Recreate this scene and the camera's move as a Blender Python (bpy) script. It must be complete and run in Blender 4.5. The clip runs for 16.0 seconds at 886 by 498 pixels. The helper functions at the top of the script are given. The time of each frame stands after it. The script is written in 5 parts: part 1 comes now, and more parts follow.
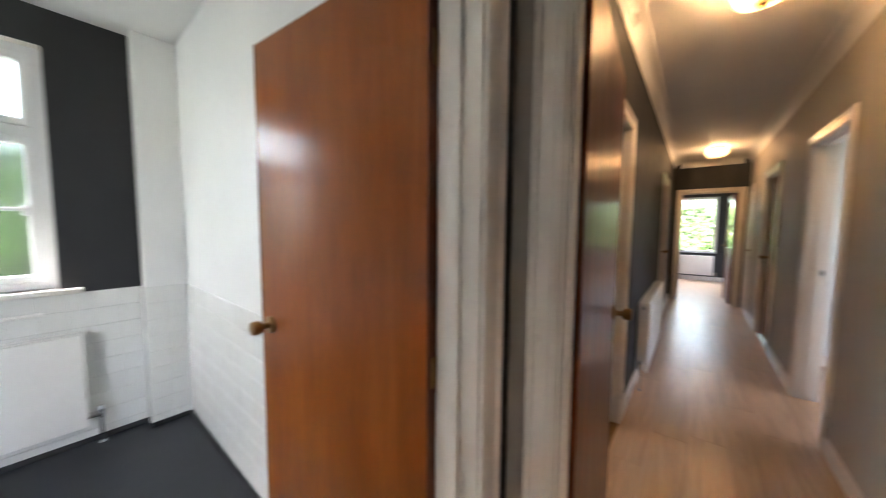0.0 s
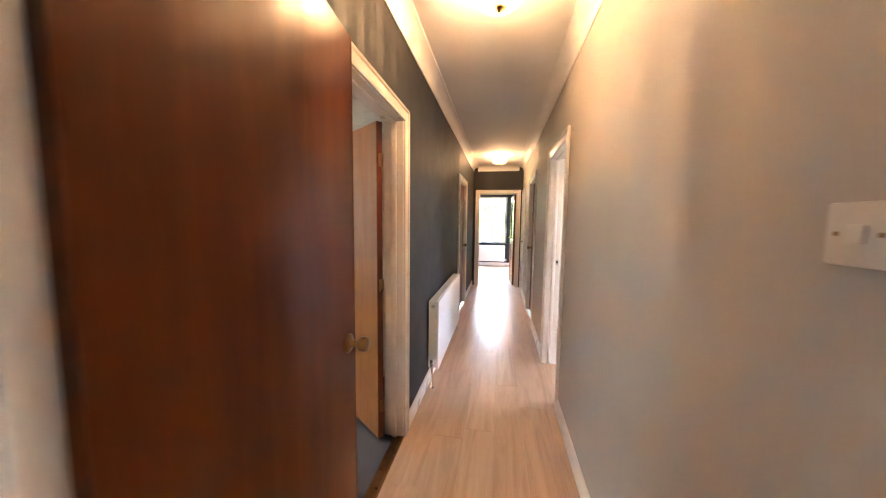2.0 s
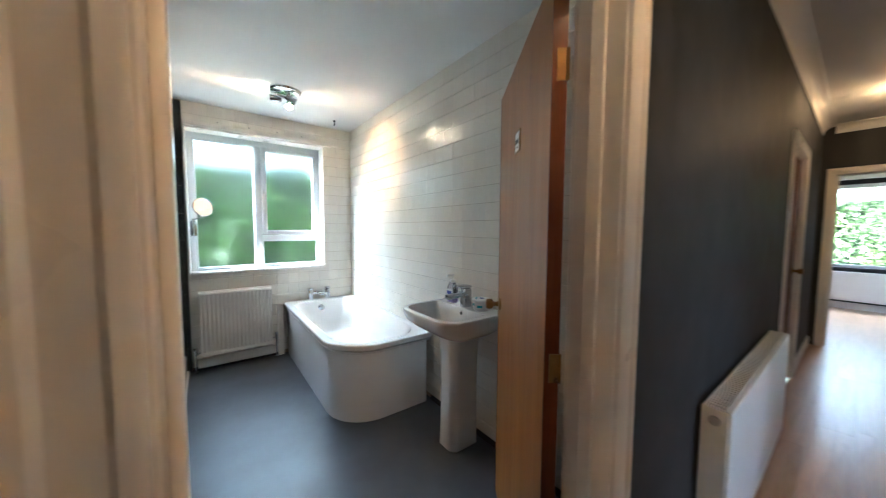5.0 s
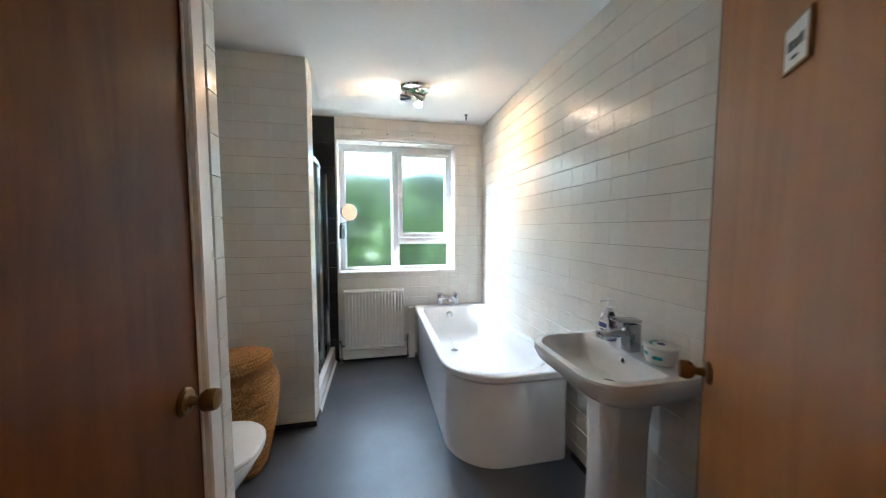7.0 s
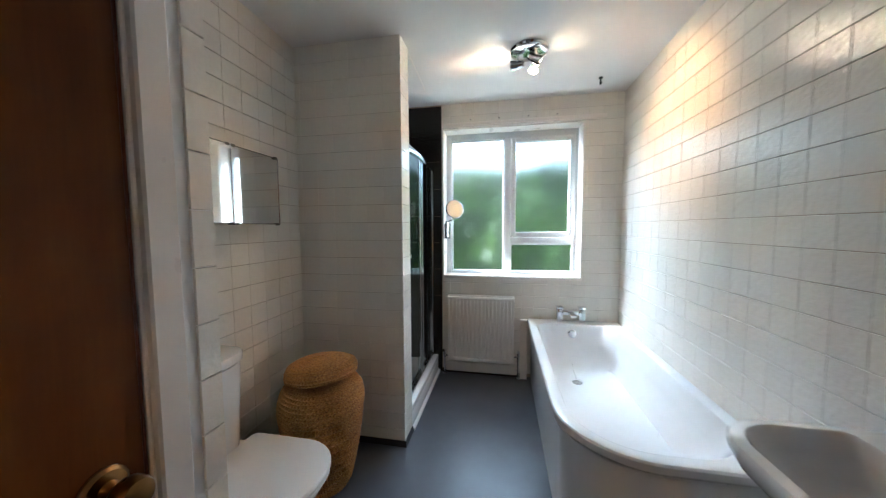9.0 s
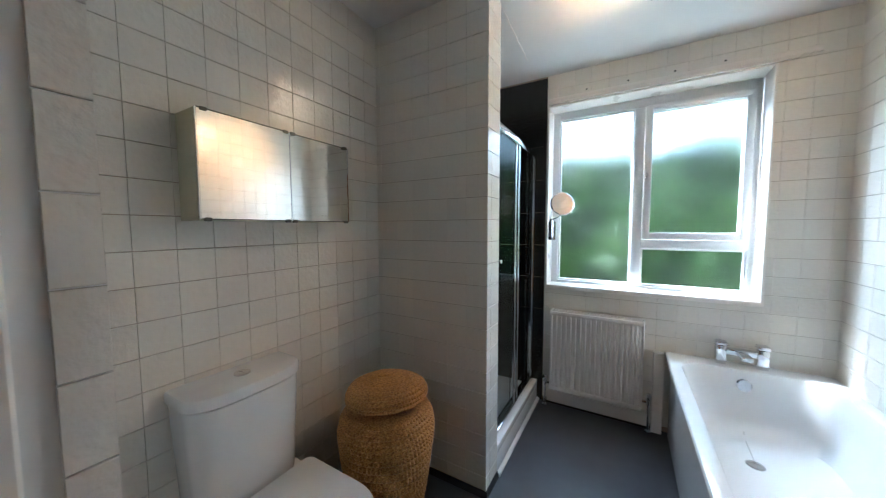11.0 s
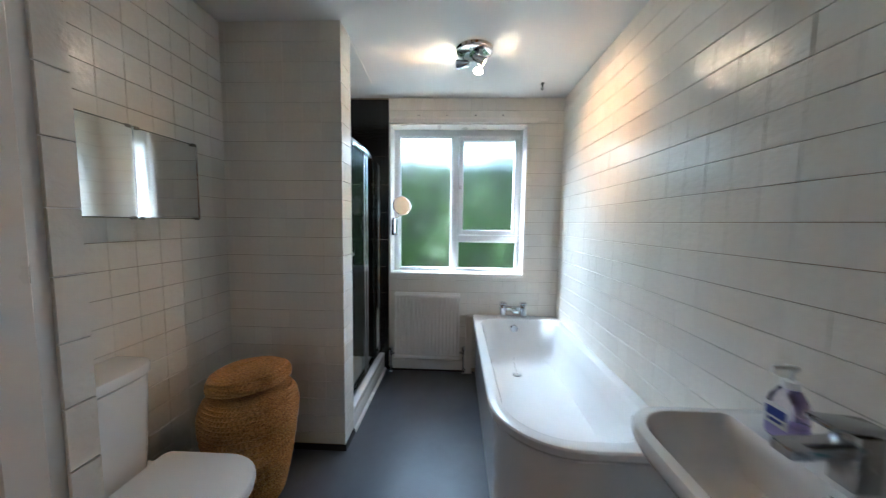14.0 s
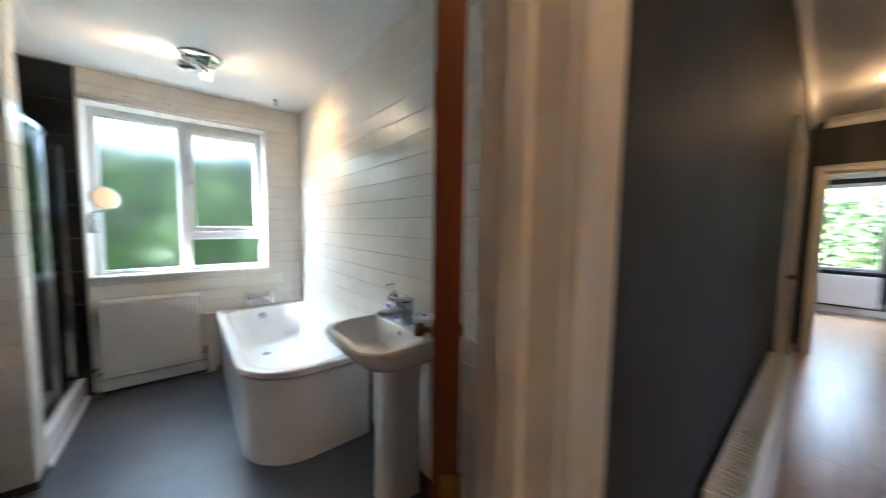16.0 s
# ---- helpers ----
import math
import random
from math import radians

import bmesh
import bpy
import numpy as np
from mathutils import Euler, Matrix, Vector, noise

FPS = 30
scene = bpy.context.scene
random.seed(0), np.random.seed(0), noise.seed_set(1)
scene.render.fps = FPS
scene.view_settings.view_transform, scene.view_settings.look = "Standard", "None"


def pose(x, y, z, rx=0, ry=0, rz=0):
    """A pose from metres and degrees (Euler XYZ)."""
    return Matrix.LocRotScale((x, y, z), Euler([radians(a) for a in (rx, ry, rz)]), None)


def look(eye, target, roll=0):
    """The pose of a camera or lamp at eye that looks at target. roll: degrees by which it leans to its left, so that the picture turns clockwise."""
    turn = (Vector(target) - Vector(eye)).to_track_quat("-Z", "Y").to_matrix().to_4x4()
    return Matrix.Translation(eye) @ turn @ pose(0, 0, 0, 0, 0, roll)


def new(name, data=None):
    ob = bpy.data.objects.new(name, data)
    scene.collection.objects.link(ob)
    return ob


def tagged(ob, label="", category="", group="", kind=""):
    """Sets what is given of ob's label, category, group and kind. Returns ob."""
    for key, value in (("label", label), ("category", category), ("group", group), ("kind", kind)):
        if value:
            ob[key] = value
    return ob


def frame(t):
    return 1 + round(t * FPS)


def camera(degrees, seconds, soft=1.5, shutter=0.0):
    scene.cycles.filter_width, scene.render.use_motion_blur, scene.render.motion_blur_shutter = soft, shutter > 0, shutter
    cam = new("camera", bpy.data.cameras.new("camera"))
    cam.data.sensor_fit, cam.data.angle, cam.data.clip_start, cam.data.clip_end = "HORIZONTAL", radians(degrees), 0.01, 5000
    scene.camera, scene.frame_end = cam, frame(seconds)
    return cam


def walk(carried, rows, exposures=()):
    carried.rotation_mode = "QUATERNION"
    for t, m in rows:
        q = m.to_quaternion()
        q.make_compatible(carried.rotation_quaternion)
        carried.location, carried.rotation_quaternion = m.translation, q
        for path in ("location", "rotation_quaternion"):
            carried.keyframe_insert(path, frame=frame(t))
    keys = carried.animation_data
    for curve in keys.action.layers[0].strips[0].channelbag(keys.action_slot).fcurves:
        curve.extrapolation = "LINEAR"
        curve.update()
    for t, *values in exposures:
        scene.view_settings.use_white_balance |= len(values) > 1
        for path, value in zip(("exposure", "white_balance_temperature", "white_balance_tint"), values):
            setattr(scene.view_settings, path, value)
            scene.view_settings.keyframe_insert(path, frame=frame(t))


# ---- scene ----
# camera and walk
cam = camera(109.3, 16.0, soft=1.1, shutter=0.55)
PATH = [
    (0, (0.266, 0.259, 1.355), (-0.981, 1.816, 1.213), 0.4),
    (0.5, (0.324, 0.325, 1.369), (-0.513, 2.135, 1.204), 1.1),
    (1, (0.415, 0.428, 1.387), (-0.078, 2.357, 1.2), 0.6),
    (1.5, (0.457, 0.611, 1.399), (0.102, 2.571, 1.219), 0.6),
    (2, (0.491, 0.797, 1.403), (0.139, 2.757, 1.224), 0.7),
    (2.5, (0.486, 1.049, 1.387), (0.077, 2.998, 1.199), 0.4),
    (3, (0.431, 1.306, 1.384), (-0.162, 3.209, 1.221), 0.4),
    (3.5, (0.401, 1.471, 1.385), (-0.503, 3.249, 1.236), 0.1),
    (4, (0.364, 1.665, 1.377), (-0.844, 3.253, 1.244), 0.2),
    (4.5, (0.327, 1.78, 1.377), (-1.091, 3.184, 1.245), 0.4),
    (5, (0.239, 1.905, 1.359), (-1.356, 3.104, 1.231), 0.3),
    (5.2, (0.215, 1.939, 1.348), (-1.445, 3.05, 1.231), 0.4),
    (5.9, (0.09, 2.06, 1.346), (-1.732, 2.875, 1.232), 0.3),
    (6.6, (-0.052, 2.134, 1.372), (-1.971, 2.685, 1.249), 0.1),
    (7.3, (-0.203, 2.207, 1.385), (-2.178, 2.492, 1.26), -0.1),
    (7.5, (-0.247, 2.243, 1.376), (-2.233, 2.443, 1.26), -0.1),
    (8, (-0.353, 2.296, 1.379), (-2.35, 2.298, 1.26), -0.2),
    (8.5, (-0.449, 2.319, 1.383), (-2.436, 2.136, 1.247), -0.3),
    (9, (-0.578, 2.311, 1.377), (-2.54, 1.942, 1.244), -0.3),
    (9.5, (-0.695, 2.297, 1.377), (-2.619, 1.768, 1.249), -0.5),
    (10, (-0.803, 2.308, 1.374), (-2.674, 1.611, 1.248), -0.4),
    (10.2, (-0.839, 2.307, 1.374), (-2.684, 1.547, 1.247), -0.4),
    (10.9, (-0.97, 2.298, 1.372), (-2.71, 1.32, 1.241), -0.2),
    (11.6, (-1.04, 2.277, 1.374), (-2.715, 1.193, 1.231), 0.0),
    (12.3, (-0.99, 2.29, 1.387), (-2.741, 1.338, 1.23), 0.2),
    (12.5, (-0.965, 2.301, 1.389), (-2.759, 1.432, 1.228), 0.2),
    (13, (-0.86, 2.336, 1.407), (-2.749, 1.699, 1.239), 0.3),
    (13.5, (-0.76, 2.354, 1.397), (-2.714, 1.963, 1.23), 0.7),
    (14, (-0.605, 2.377, 1.398), (-2.596, 2.294, 1.233), 0.8),
    (14.5, (-0.467, 2.351, 1.394), (-2.451, 2.534, 1.219), 1.0),
    (15, (-0.285, 2.309, 1.382), (-2.211, 2.821, 1.214), 0.9),
    (15.5, (-0.084, 2.293, 1.377), (-1.895, 3.13, 1.228), 0.8),
    (16, (0.078, 2.35, 1.369), (-1.464, 3.616, 1.224), 0.8),
]
EXPOSE = [(0.0, 4.35, 6100, 14), (0.5, 4.4, 6150, 15), (1.0, 4.85, 6200, 16), (1.5, 5.25, 6250, 18), (2.5, 5.65, 5850, 15), (3.0, 5.75, 5850, 14), (3.5, 5.55, 5800, 13), (4.0, 5.15, 5600, 9), (4.5, 4.55, 5300, 6), (5.0, 4.25, 5150, 5), (7.5, 4.2, 5300, 9), (9.0, 3.8, 5250, 9), (9.5, 3.68, 5200, 9), (12.5, 3.7, 5000, 6), (14.5, 3.6, 5150, 8), (16.0, 4.05, 5350, 8)]
walk(cam, [(t, look(eye, target, roll)) for t, eye, target, roll in PATH], EXPOSE)

# ---- world and daylight ----
world = bpy.data.worlds.new("sky")
scene.world = world
world.use_nodes = True
wn = world.node_tree
for n in list(wn.nodes):
    wn.nodes.remove(n)
sky = wn.nodes.new("ShaderNodeTexSky")
sky.sky_type = "NISHITA"
sky.sun_disc = False
sky.sun_elevation, sky.sun_rotation = radians(47), radians(191)
sky.air_density, sky.dust_density, sky.ozone_density = 1.0, 4.0, 1.0
soft_sky = wn.nodes.new("ShaderNodeHueSaturation")
soft_sky.inputs["Saturation"].default_value = 0.65
bg = wn.nodes.new("ShaderNodeBackground")
bg.inputs["Strength"].default_value = 0.15
wout = wn.nodes.new("ShaderNodeOutputWorld")
wn.links.new(sky.outputs[0], soft_sky.inputs["Color"])
wn.links.new(soft_sky.outputs[0], bg.inputs[0])
wn.links.new(bg.outputs[0], wout.inputs[0])

sun_data = bpy.data.lights.new("sun", "SUN")
sun_data.energy, sun_data.angle, sun_data.color = 4.5, radians(12), (1.0, 0.96, 0.9)
sun = new("sun", sun_data)
sun.matrix_world = look((-4, -20, 22), (0, 0, 0))

# daylight from the strip of sky over the hedge, at the bathroom window
sky_data = bpy.data.lights.new("window_light", "AREA")
sky_data.shape, sky_data.size, sky_data.size_y = "RECTANGLE", 3.2, 1.4
sky_data.energy, sky_data.color = 11.5, (0.86, 0.94, 1.0)
window_light = new("window_light", sky_data)
window_light.matrix_world = look((-5.3, 2.2, 3.45), (-3.0, 2.6, 1.2))

# open sky to the side of the house, slanting in at the same window
side_data = bpy.data.lights.new("side_sky_light", "AREA")
side_data.shape, side_data.size, side_data.size_y = "RECTANGLE", 0.9, 0.7
side_data.energy, side_data.color = 19.5, (0.88, 0.95, 1.0)
side_sky_light = new("side_sky_light", side_data)
side_sky_light.matrix_world = look((-4.0, 0.95, 2.66), (-3.1, 3.3, 1.1))

kitchen_data = bpy.data.lights.new("kitchen_sky_light", "AREA")
kitchen_data.shape, kitchen_data.size, kitchen_data.size_y = "RECTANGLE", 0.5, 1.1
kitchen_data.energy, kitchen_data.color = 0.6, (0.88, 0.95, 1.0)
kitchen_sky_light = new("kitchen_sky_light", kitchen_data)
kitchen_sky_light.matrix_world = look((-3.25, -1.4, 1.75), (-2.2, 0.84, 1.35))

far_data = bpy.data.lights.new("far_window_light", "AREA")
far_data.shape, far_data.size, far_data.size_y = "RECTANGLE", 2.2, 1.2
far_data.energy, far_data.color = 17.0, (0.9, 0.96, 1.0)
far_window_light = new("far_window_light", far_data)
far_window_light.matrix_world = look((-0.2, 11.9, 2.9), (0.3, 9.0, 0.4))

# ---- materials ----
def nodes_of(name):
    m = bpy.data.materials.new(name)
    m.use_nodes = True
    nt = m.node_tree
    return m, nt, nt.nodes["Principled BSDF"]


def coords(nt, scale=(1, 1, 1), which="Object"):
    tc = nt.nodes.new("ShaderNodeTexCoord")
    mp = nt.nodes.new("ShaderNodeMapping")
    mp.inputs["Scale"].default_value = scale
    nt.links.new(tc.outputs[which], mp.inputs["Vector"])
    return mp.outputs["Vector"]


def world_coords(nt, scale=(1, 1, 1)):
    geo = nt.nodes.new("ShaderNodeNewGeometry")
    mp = nt.nodes.new("ShaderNodeMapping")
    mp.inputs["Scale"].default_value = scale
    nt.links.new(geo.outputs["Position"], mp.inputs["Vector"])
    return mp.outputs["Vector"]


def noise_tex(nt, vec, scale, detail=4.0, rough=0.5, distort=0.0):
    n = nt.nodes.new("ShaderNodeTexNoise")
    n.inputs["Scale"].default_value = scale
    n.inputs["Detail"].default_value = detail
    n.inputs["Roughness"].default_value = rough
    n.inputs["Distortion"].default_value = distort
    nt.links.new(vec, n.inputs["Vector"])
    return n.outputs["Fac"]


def ramp(nt, fac, stops):
    r = nt.nodes.new("ShaderNodeValToRGB")
    els = r.color_ramp.elements
    els[0].position, els[0].color = stops[0][0], (*stops[0][1], 1)
    els[1].position, els[1].color = stops[-1][0], (*stops[-1][1], 1)
    for pos, c in stops[1:-1]:
        e = els.new(pos)
        e.color = (*c, 1)
    nt.links.new(fac, r.inputs["Fac"])
    return r.outputs["Color"]


def mix(nt, a, b, fac, mode="MIX"):
    m = nt.nodes.new("ShaderNodeMix")
    m.data_type, m.blend_type = "RGBA", mode
    for sock, v in ((m.inputs[0], fac), (m.inputs[6], a), (m.inputs[7], b)):
        if isinstance(v, bpy.types.NodeSocket):
            nt.links.new(v, sock)
        else:
            sock.default_value = v if not isinstance(v, tuple) else (*v, 1)
    return m.outputs[2]


def bump(nt, bsdf, height, strength, distance=0.002):
    b = nt.nodes.new("ShaderNodeBump")
    b.inputs["Strength"].default_value = strength
    b.inputs["Distance"].default_value = distance
    nt.links.new(height, b.inputs["Height"])
    nt.links.new(b.outputs["Normal"], bsdf.inputs["Normal"])


def span(nt, fac, lo, hi):
    m = nt.nodes.new("ShaderNodeMapRange")
    m.inputs["To Min"].default_value, m.inputs["To Max"].default_value = lo, hi
    nt.links.new(fac, m.inputs["Value"])
    return m.outputs["Result"]


def scaled(c, k):
    return tuple(v * k for v in c)


def paint(name, rgb, rough=0.55, fine=180.0, strength=0.15, blotch=0.06, coat=0.0):
    """Painted plaster or wood: faint blotches, roller stipple, uneven sheen."""
    m, nt, b = nodes_of(name)
    v = world_coords(nt)
    big = noise_tex(nt, v, 1.7, 5, 0.6)
    col = ramp(nt, big, [(0.3, scaled(rgb, 1 - blotch)), (0.7, scaled(rgb, 1 + blotch))])
    nt.links.new(col, b.inputs["Base Color"])
    nt.links.new(span(nt, noise_tex(nt, v, 6, 4), rough - 0.08, rough + 0.08), b.inputs["Roughness"])
    b.inputs["Coat Weight"].default_value = coat
    bump(nt, b, noise_tex(nt, v, fine, 3), strength, 0.0006)
    return m


def veneer(name, dark, mid, light, rough=0.3, coat=0.3, spec=0.24, mottle=0.6):
    """Flush door veneer: long upright grain, mottled figure, varnish."""
    m, nt, b = nodes_of(name)
    v = coords(nt, (6, 6, 0.5))
    grain = noise_tex(nt, v, 2.4, 9, 0.6, 0.9)
    fine = noise_tex(nt, coords(nt, (90, 90, 3)), 4, 4, 0.6)
    figure = noise_tex(nt, coords(nt, (1.5, 1.5, 0.9)), 2.6, 5, 0.6, 0.7)
    col = ramp(nt, grain, [(0.3, dark), (0.5, mid), (0.72, light)])
    col = mix(nt, col, ramp(nt, figure, [(0.3, (0.66, 0.62, 0.58)), (0.7, (1.14, 1.12, 1.1))]), mottle, "MULTIPLY")
    col = mix(nt, col, ramp(nt, fine, [(0.35, (0.8, 0.78, 0.76)), (0.65, (1, 1, 1))]), 0.25, "MULTIPLY")
    nt.links.new(col, b.inputs["Base Color"])
    nt.links.new(span(nt, noise_tex(nt, v, 5, 4), rough - 0.06, rough + 0.1), b.inputs["Roughness"])
    b.inputs["Coat Weight"].default_value = coat
    b.inputs["Coat Roughness"].default_value = 0.16
    b.inputs["Specular IOR Level"].default_value = spec
    bump(nt, b, fine, 0.12, 0.0005)
    return m


def plain(name, rgb, rough=0.4, metal=0.0, speck=0.0, coat=0.0, ior=1.5):
    m, nt, b = nodes_of(name)
    b.inputs["Metallic"].default_value = metal
    b.inputs["IOR"].default_value = ior
    b.inputs["Coat Weight"].default_value = coat
    v = world_coords(nt)
    n = noise_tex(nt, v, 14, 5, 0.6)
    nt.links.new(ramp(nt, n, [(0.3, scaled(rgb, 1 - speck)), (0.7, scaled(rgb, 1 + speck * 0.5))]), b.inputs["Base Color"])
    nt.links.new(span(nt, noise_tex(nt, v, 35, 4), max(0.02, rough - 0.04), rough + 0.06), b.inputs["Roughness"])
    return m


def tile_glaze(name, rgb, vary=0.03):
    """Hand-made looking glaze: pitted, rippled, each tile a shade of its own."""
    m, nt, b = nodes_of(name)
    info = nt.nodes.new("ShaderNodeObjectInfo")
    geo = nt.nodes.new("ShaderNodeNewGeometry")
    rnd = nt.nodes.new("ShaderNodeMath")
    rnd.operation = "ADD"
    nt.links.new(info.outputs["Random"], rnd.inputs[0])
    nt.links.new(geo.outputs["Random Per Island"], rnd.inputs[1])
    frac = nt.nodes.new("ShaderNodeMath")
    frac.operation = "FRACT"
    nt.links.new(rnd.outputs[0], frac.inputs[0])
    v = world_coords(nt)
    base = ramp(nt, frac.outputs[0], [(0.0, scaled(rgb, 1 - vary)), (1.0, scaled(rgb, 1 + vary))])
    mott = noise_tex(nt, v, 55, 6, 0.65, 0.3)
    col = mix(nt, base, ramp(nt, mott, [(0.35, (0.90, 0.89, 0.86)), (0.62, (1, 1, 1))]), 0.3, "MULTIPLY")
    nt.links.new(col, b.inputs["Base Color"])
    nt.links.new(span(nt, mott, 0.06, 0.13), b.inputs["Roughness"])
    bump(nt, b, noise_tex(nt, v, 58, 3, 0.5), 0.7, 0.0031)
    return m


def laminate(name):
    m, nt, b = nodes_of(name)
    info = nt.nodes.new("ShaderNodeObjectInfo")
    v = world_coords(nt, (9, 0.7, 1))
    off = nt.nodes.new("ShaderNodeVectorMath")
    off.operation = "ADD"
    comb = nt.nodes.new("ShaderNodeCombineXYZ")
    for k, s in ((0, 37.0), (1, 91.0)):
        mul = nt.nodes.new("ShaderNodeMath")
        mul.operation = "MULTIPLY"
        mul.inputs[1].default_value = s
        nt.links.new(info.outputs["Random"], mul.inputs[0])
        nt.links.new(mul.outputs[0], comb.inputs[k])
    nt.links.new(v, off.inputs[0])
    nt.links.new(comb.outputs[0], off.inputs[1])
    vec = off.outputs[0]
    grain = noise_tex(nt, vec, 1.6, 9, 0.6, 1.2)
    col = ramp(nt, grain, [(0.28, (0.44, 0.27, 0.158)), (0.5, (0.565, 0.36, 0.22)), (0.75, (0.64, 0.42, 0.265))])
    tone = ramp(nt, info.outputs["Random"], [(0, (0.93, 0.925, 0.92)), (1, (1.04, 1.04, 1.04))])
    col = mix(nt, col, tone, 1.0, "MULTIPLY")
    fine = noise_tex(nt, world_coords(nt, (160, 5, 1)), 2, 4)
    col = mix(nt, col, ramp(nt, fine, [(0.35, (0.86, 0.85, 0.84)), (0.62, (1, 1, 1))]), 0.6, "MULTIPLY")
    nt.links.new(col, b.inputs["Base Color"])
    nt.links.new(span(nt, grain, 0.24, 0.36), b.inputs["Roughness"])
    bump(nt, b, fine, 0.12, 0.0005)
    return m


def vinyl(name, rgb):
    m, nt, b = nodes_of(name)
    v = world_coords(nt)
    col = ramp(nt, noise_tex(nt, v, 2.2, 6, 0.6), [(0.3, scaled(rgb, 0.74)), (0.7, scaled(rgb, 1.24))])
    fleck = noise_tex(nt, v, 240, 3, 0.6)
    col = mix(nt, col, ramp(nt, fleck, [(0.4, (0.75, 0.76, 0.78)), (0.7, (1.2, 1.2, 1.2))]), 0.6, "MULTIPLY")
    nt.links.new(col, b.inputs["Base Color"])
    nt.links.new(span(nt, noise_tex(nt, v, 3.5, 6, 0.7), 0.24, 0.52), b.inputs["Roughness"])
    bump(nt, b, noise_tex(nt, v, 300, 3), 0.3, 0.0008)
    return m


def glass(name, rough=0.0, tint=(1, 1, 1), pebble=0.0, ior=1.45):
    m, nt, b = nodes_of(name)
    b.inputs["Base Color"].default_value = (*tint, 1)
    b.inputs["Transmission Weight"].default_value = 1.0
    b.inputs["Roughness"].default_value = rough
    b.inputs["IOR"].default_value = ior
    if pebble:
        v = world_coords(nt)
        bump(nt, b, noise_tex(nt, v, 240, 2, 0.5), pebble, 0.0015)
    return m


def opal(name, rgb):
    """Thick pressed glass: part clear, part scattering, so that a bulb inside makes it shine."""
    m, nt, b = nodes_of(name)
    b.inputs["Base Color"].default_value = (*rgb, 1)
    b.inputs["Roughness"].default_value = 0.15
    b.inputs["Transmission Weight"].default_value = 0.5
    tr = nt.nodes.new("ShaderNodeBsdfTranslucent")
    tr.inputs["Color"].default_value = (*rgb, 1)
    ms = nt.nodes.new("ShaderNodeMixShader")
    ms.inputs[0].default_value = 0.55
    nt.links.new(b.outputs[0], ms.inputs[1])
    nt.links.new(tr.outputs[0], ms.inputs[2])
    nt.links.new(ms.outputs[0], nt.nodes["Material Output"].inputs["Surface"])
    return m


def glow(name, rgb, strength):
    m, nt, b = nodes_of(name)
    b.inputs["Base Color"].default_value = (*rgb, 1)
    b.inputs["Emission Color"].default_value = (*rgb, 1)
    b.inputs["Emission Strength"].default_value = strength
    return m


def leaf_green(name, a, c):
    m, nt, b = nodes_of(name)
    geo = nt.nodes.new("ShaderNodeNewGeometry")
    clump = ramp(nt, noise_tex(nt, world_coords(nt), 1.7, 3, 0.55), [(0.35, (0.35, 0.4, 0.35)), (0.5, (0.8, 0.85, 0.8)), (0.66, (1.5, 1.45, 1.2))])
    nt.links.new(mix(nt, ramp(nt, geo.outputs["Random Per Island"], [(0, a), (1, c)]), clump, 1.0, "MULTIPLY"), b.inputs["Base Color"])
    b.inputs["Roughness"].default_value = 0.5
    return m


def wicker(name):
    m, nt, b = nodes_of(name)
    v = coords(nt)
    strands = noise_tex(nt, coords(nt, (60, 60, 160)), 2.0, 5, 0.6)
    blot = noise_tex(nt, v, 9, 4)
    col = ramp(nt, strands, [(0.3, (0.19, 0.080, 0.020)), (0.52, (0.52, 0.26, 0.075)), (0.75, (0.76, 0.46, 0.17))])
    col = mix(nt, col, ramp(nt, blot, [(0.3, (0.75, 0.72, 0.68)), (0.7, (1.1, 1.05, 1.0))]), 0.8, "MULTIPLY")
    nt.links.new(col, b.inputs["Base Color"])
    b.inputs["Roughness"].default_value = 0.62
    bump(nt, b, strands, 0.5, 0.002)
    return m


M_DARK = paint("charcoal_paint", (0.020, 0.020, 0.0205), 0.66, 160, 0.18, 0.08)
M_GREIGE = paint("greige_paint", (0.44, 0.405, 0.355), 0.66, 160, 0.18, 0.04)
M_CEIL = paint("ceiling_paint", (0.74, 0.73, 0.71), 0.7, 120, 0.2, 0.03)
M_WHITE_WALL = paint("white_wall_paint", (0.78, 0.78, 0.76), 0.5, 160, 0.18, 0.03)
M_GLOSS = paint("white_gloss_paint", (0.78, 0.73, 0.67), 0.3, 60, 0.1, 0.04, 0.2)
M_SEAM = paint("grout", (0.38, 0.31, 0.235), 0.8, 300, 0.3, 0.15)
M_TILE = tile_glaze("cream_tile", (0.76, 0.725, 0.655))
M_KTILE = tile_glaze("white_tile", (0.76, 0.76, 0.73), 0.02)
M_BLACK_TILE = tile_glaze("black_tile", (0.012, 0.011, 0.012), 0.1)
M_LAM = laminate("oak_laminate")
M_VINYL = vinyl("slate_vinyl", (0.088, 0.097, 0.116))
M_KVINYL = vinyl("dark_vinyl", (0.022, 0.024, 0.028))
M_BASE = plain("black_rubber_trim", (0.012, 0.012, 0.013), 0.5)
M_DOOR = veneer("sapele_veneer", (0.105, 0.022, 0.002), (0.125, 0.028, 0.003), (0.15, 0.036, 0.004), 0.34, 0.22, 0.10)
M_DOOR_KITCHEN = veneer("teak_veneer", (0.25, 0.067, 0.0085), (0.283, 0.081, 0.0115), (0.32, 0.098, 0.0155), 0.34, 0.4, 0.12)
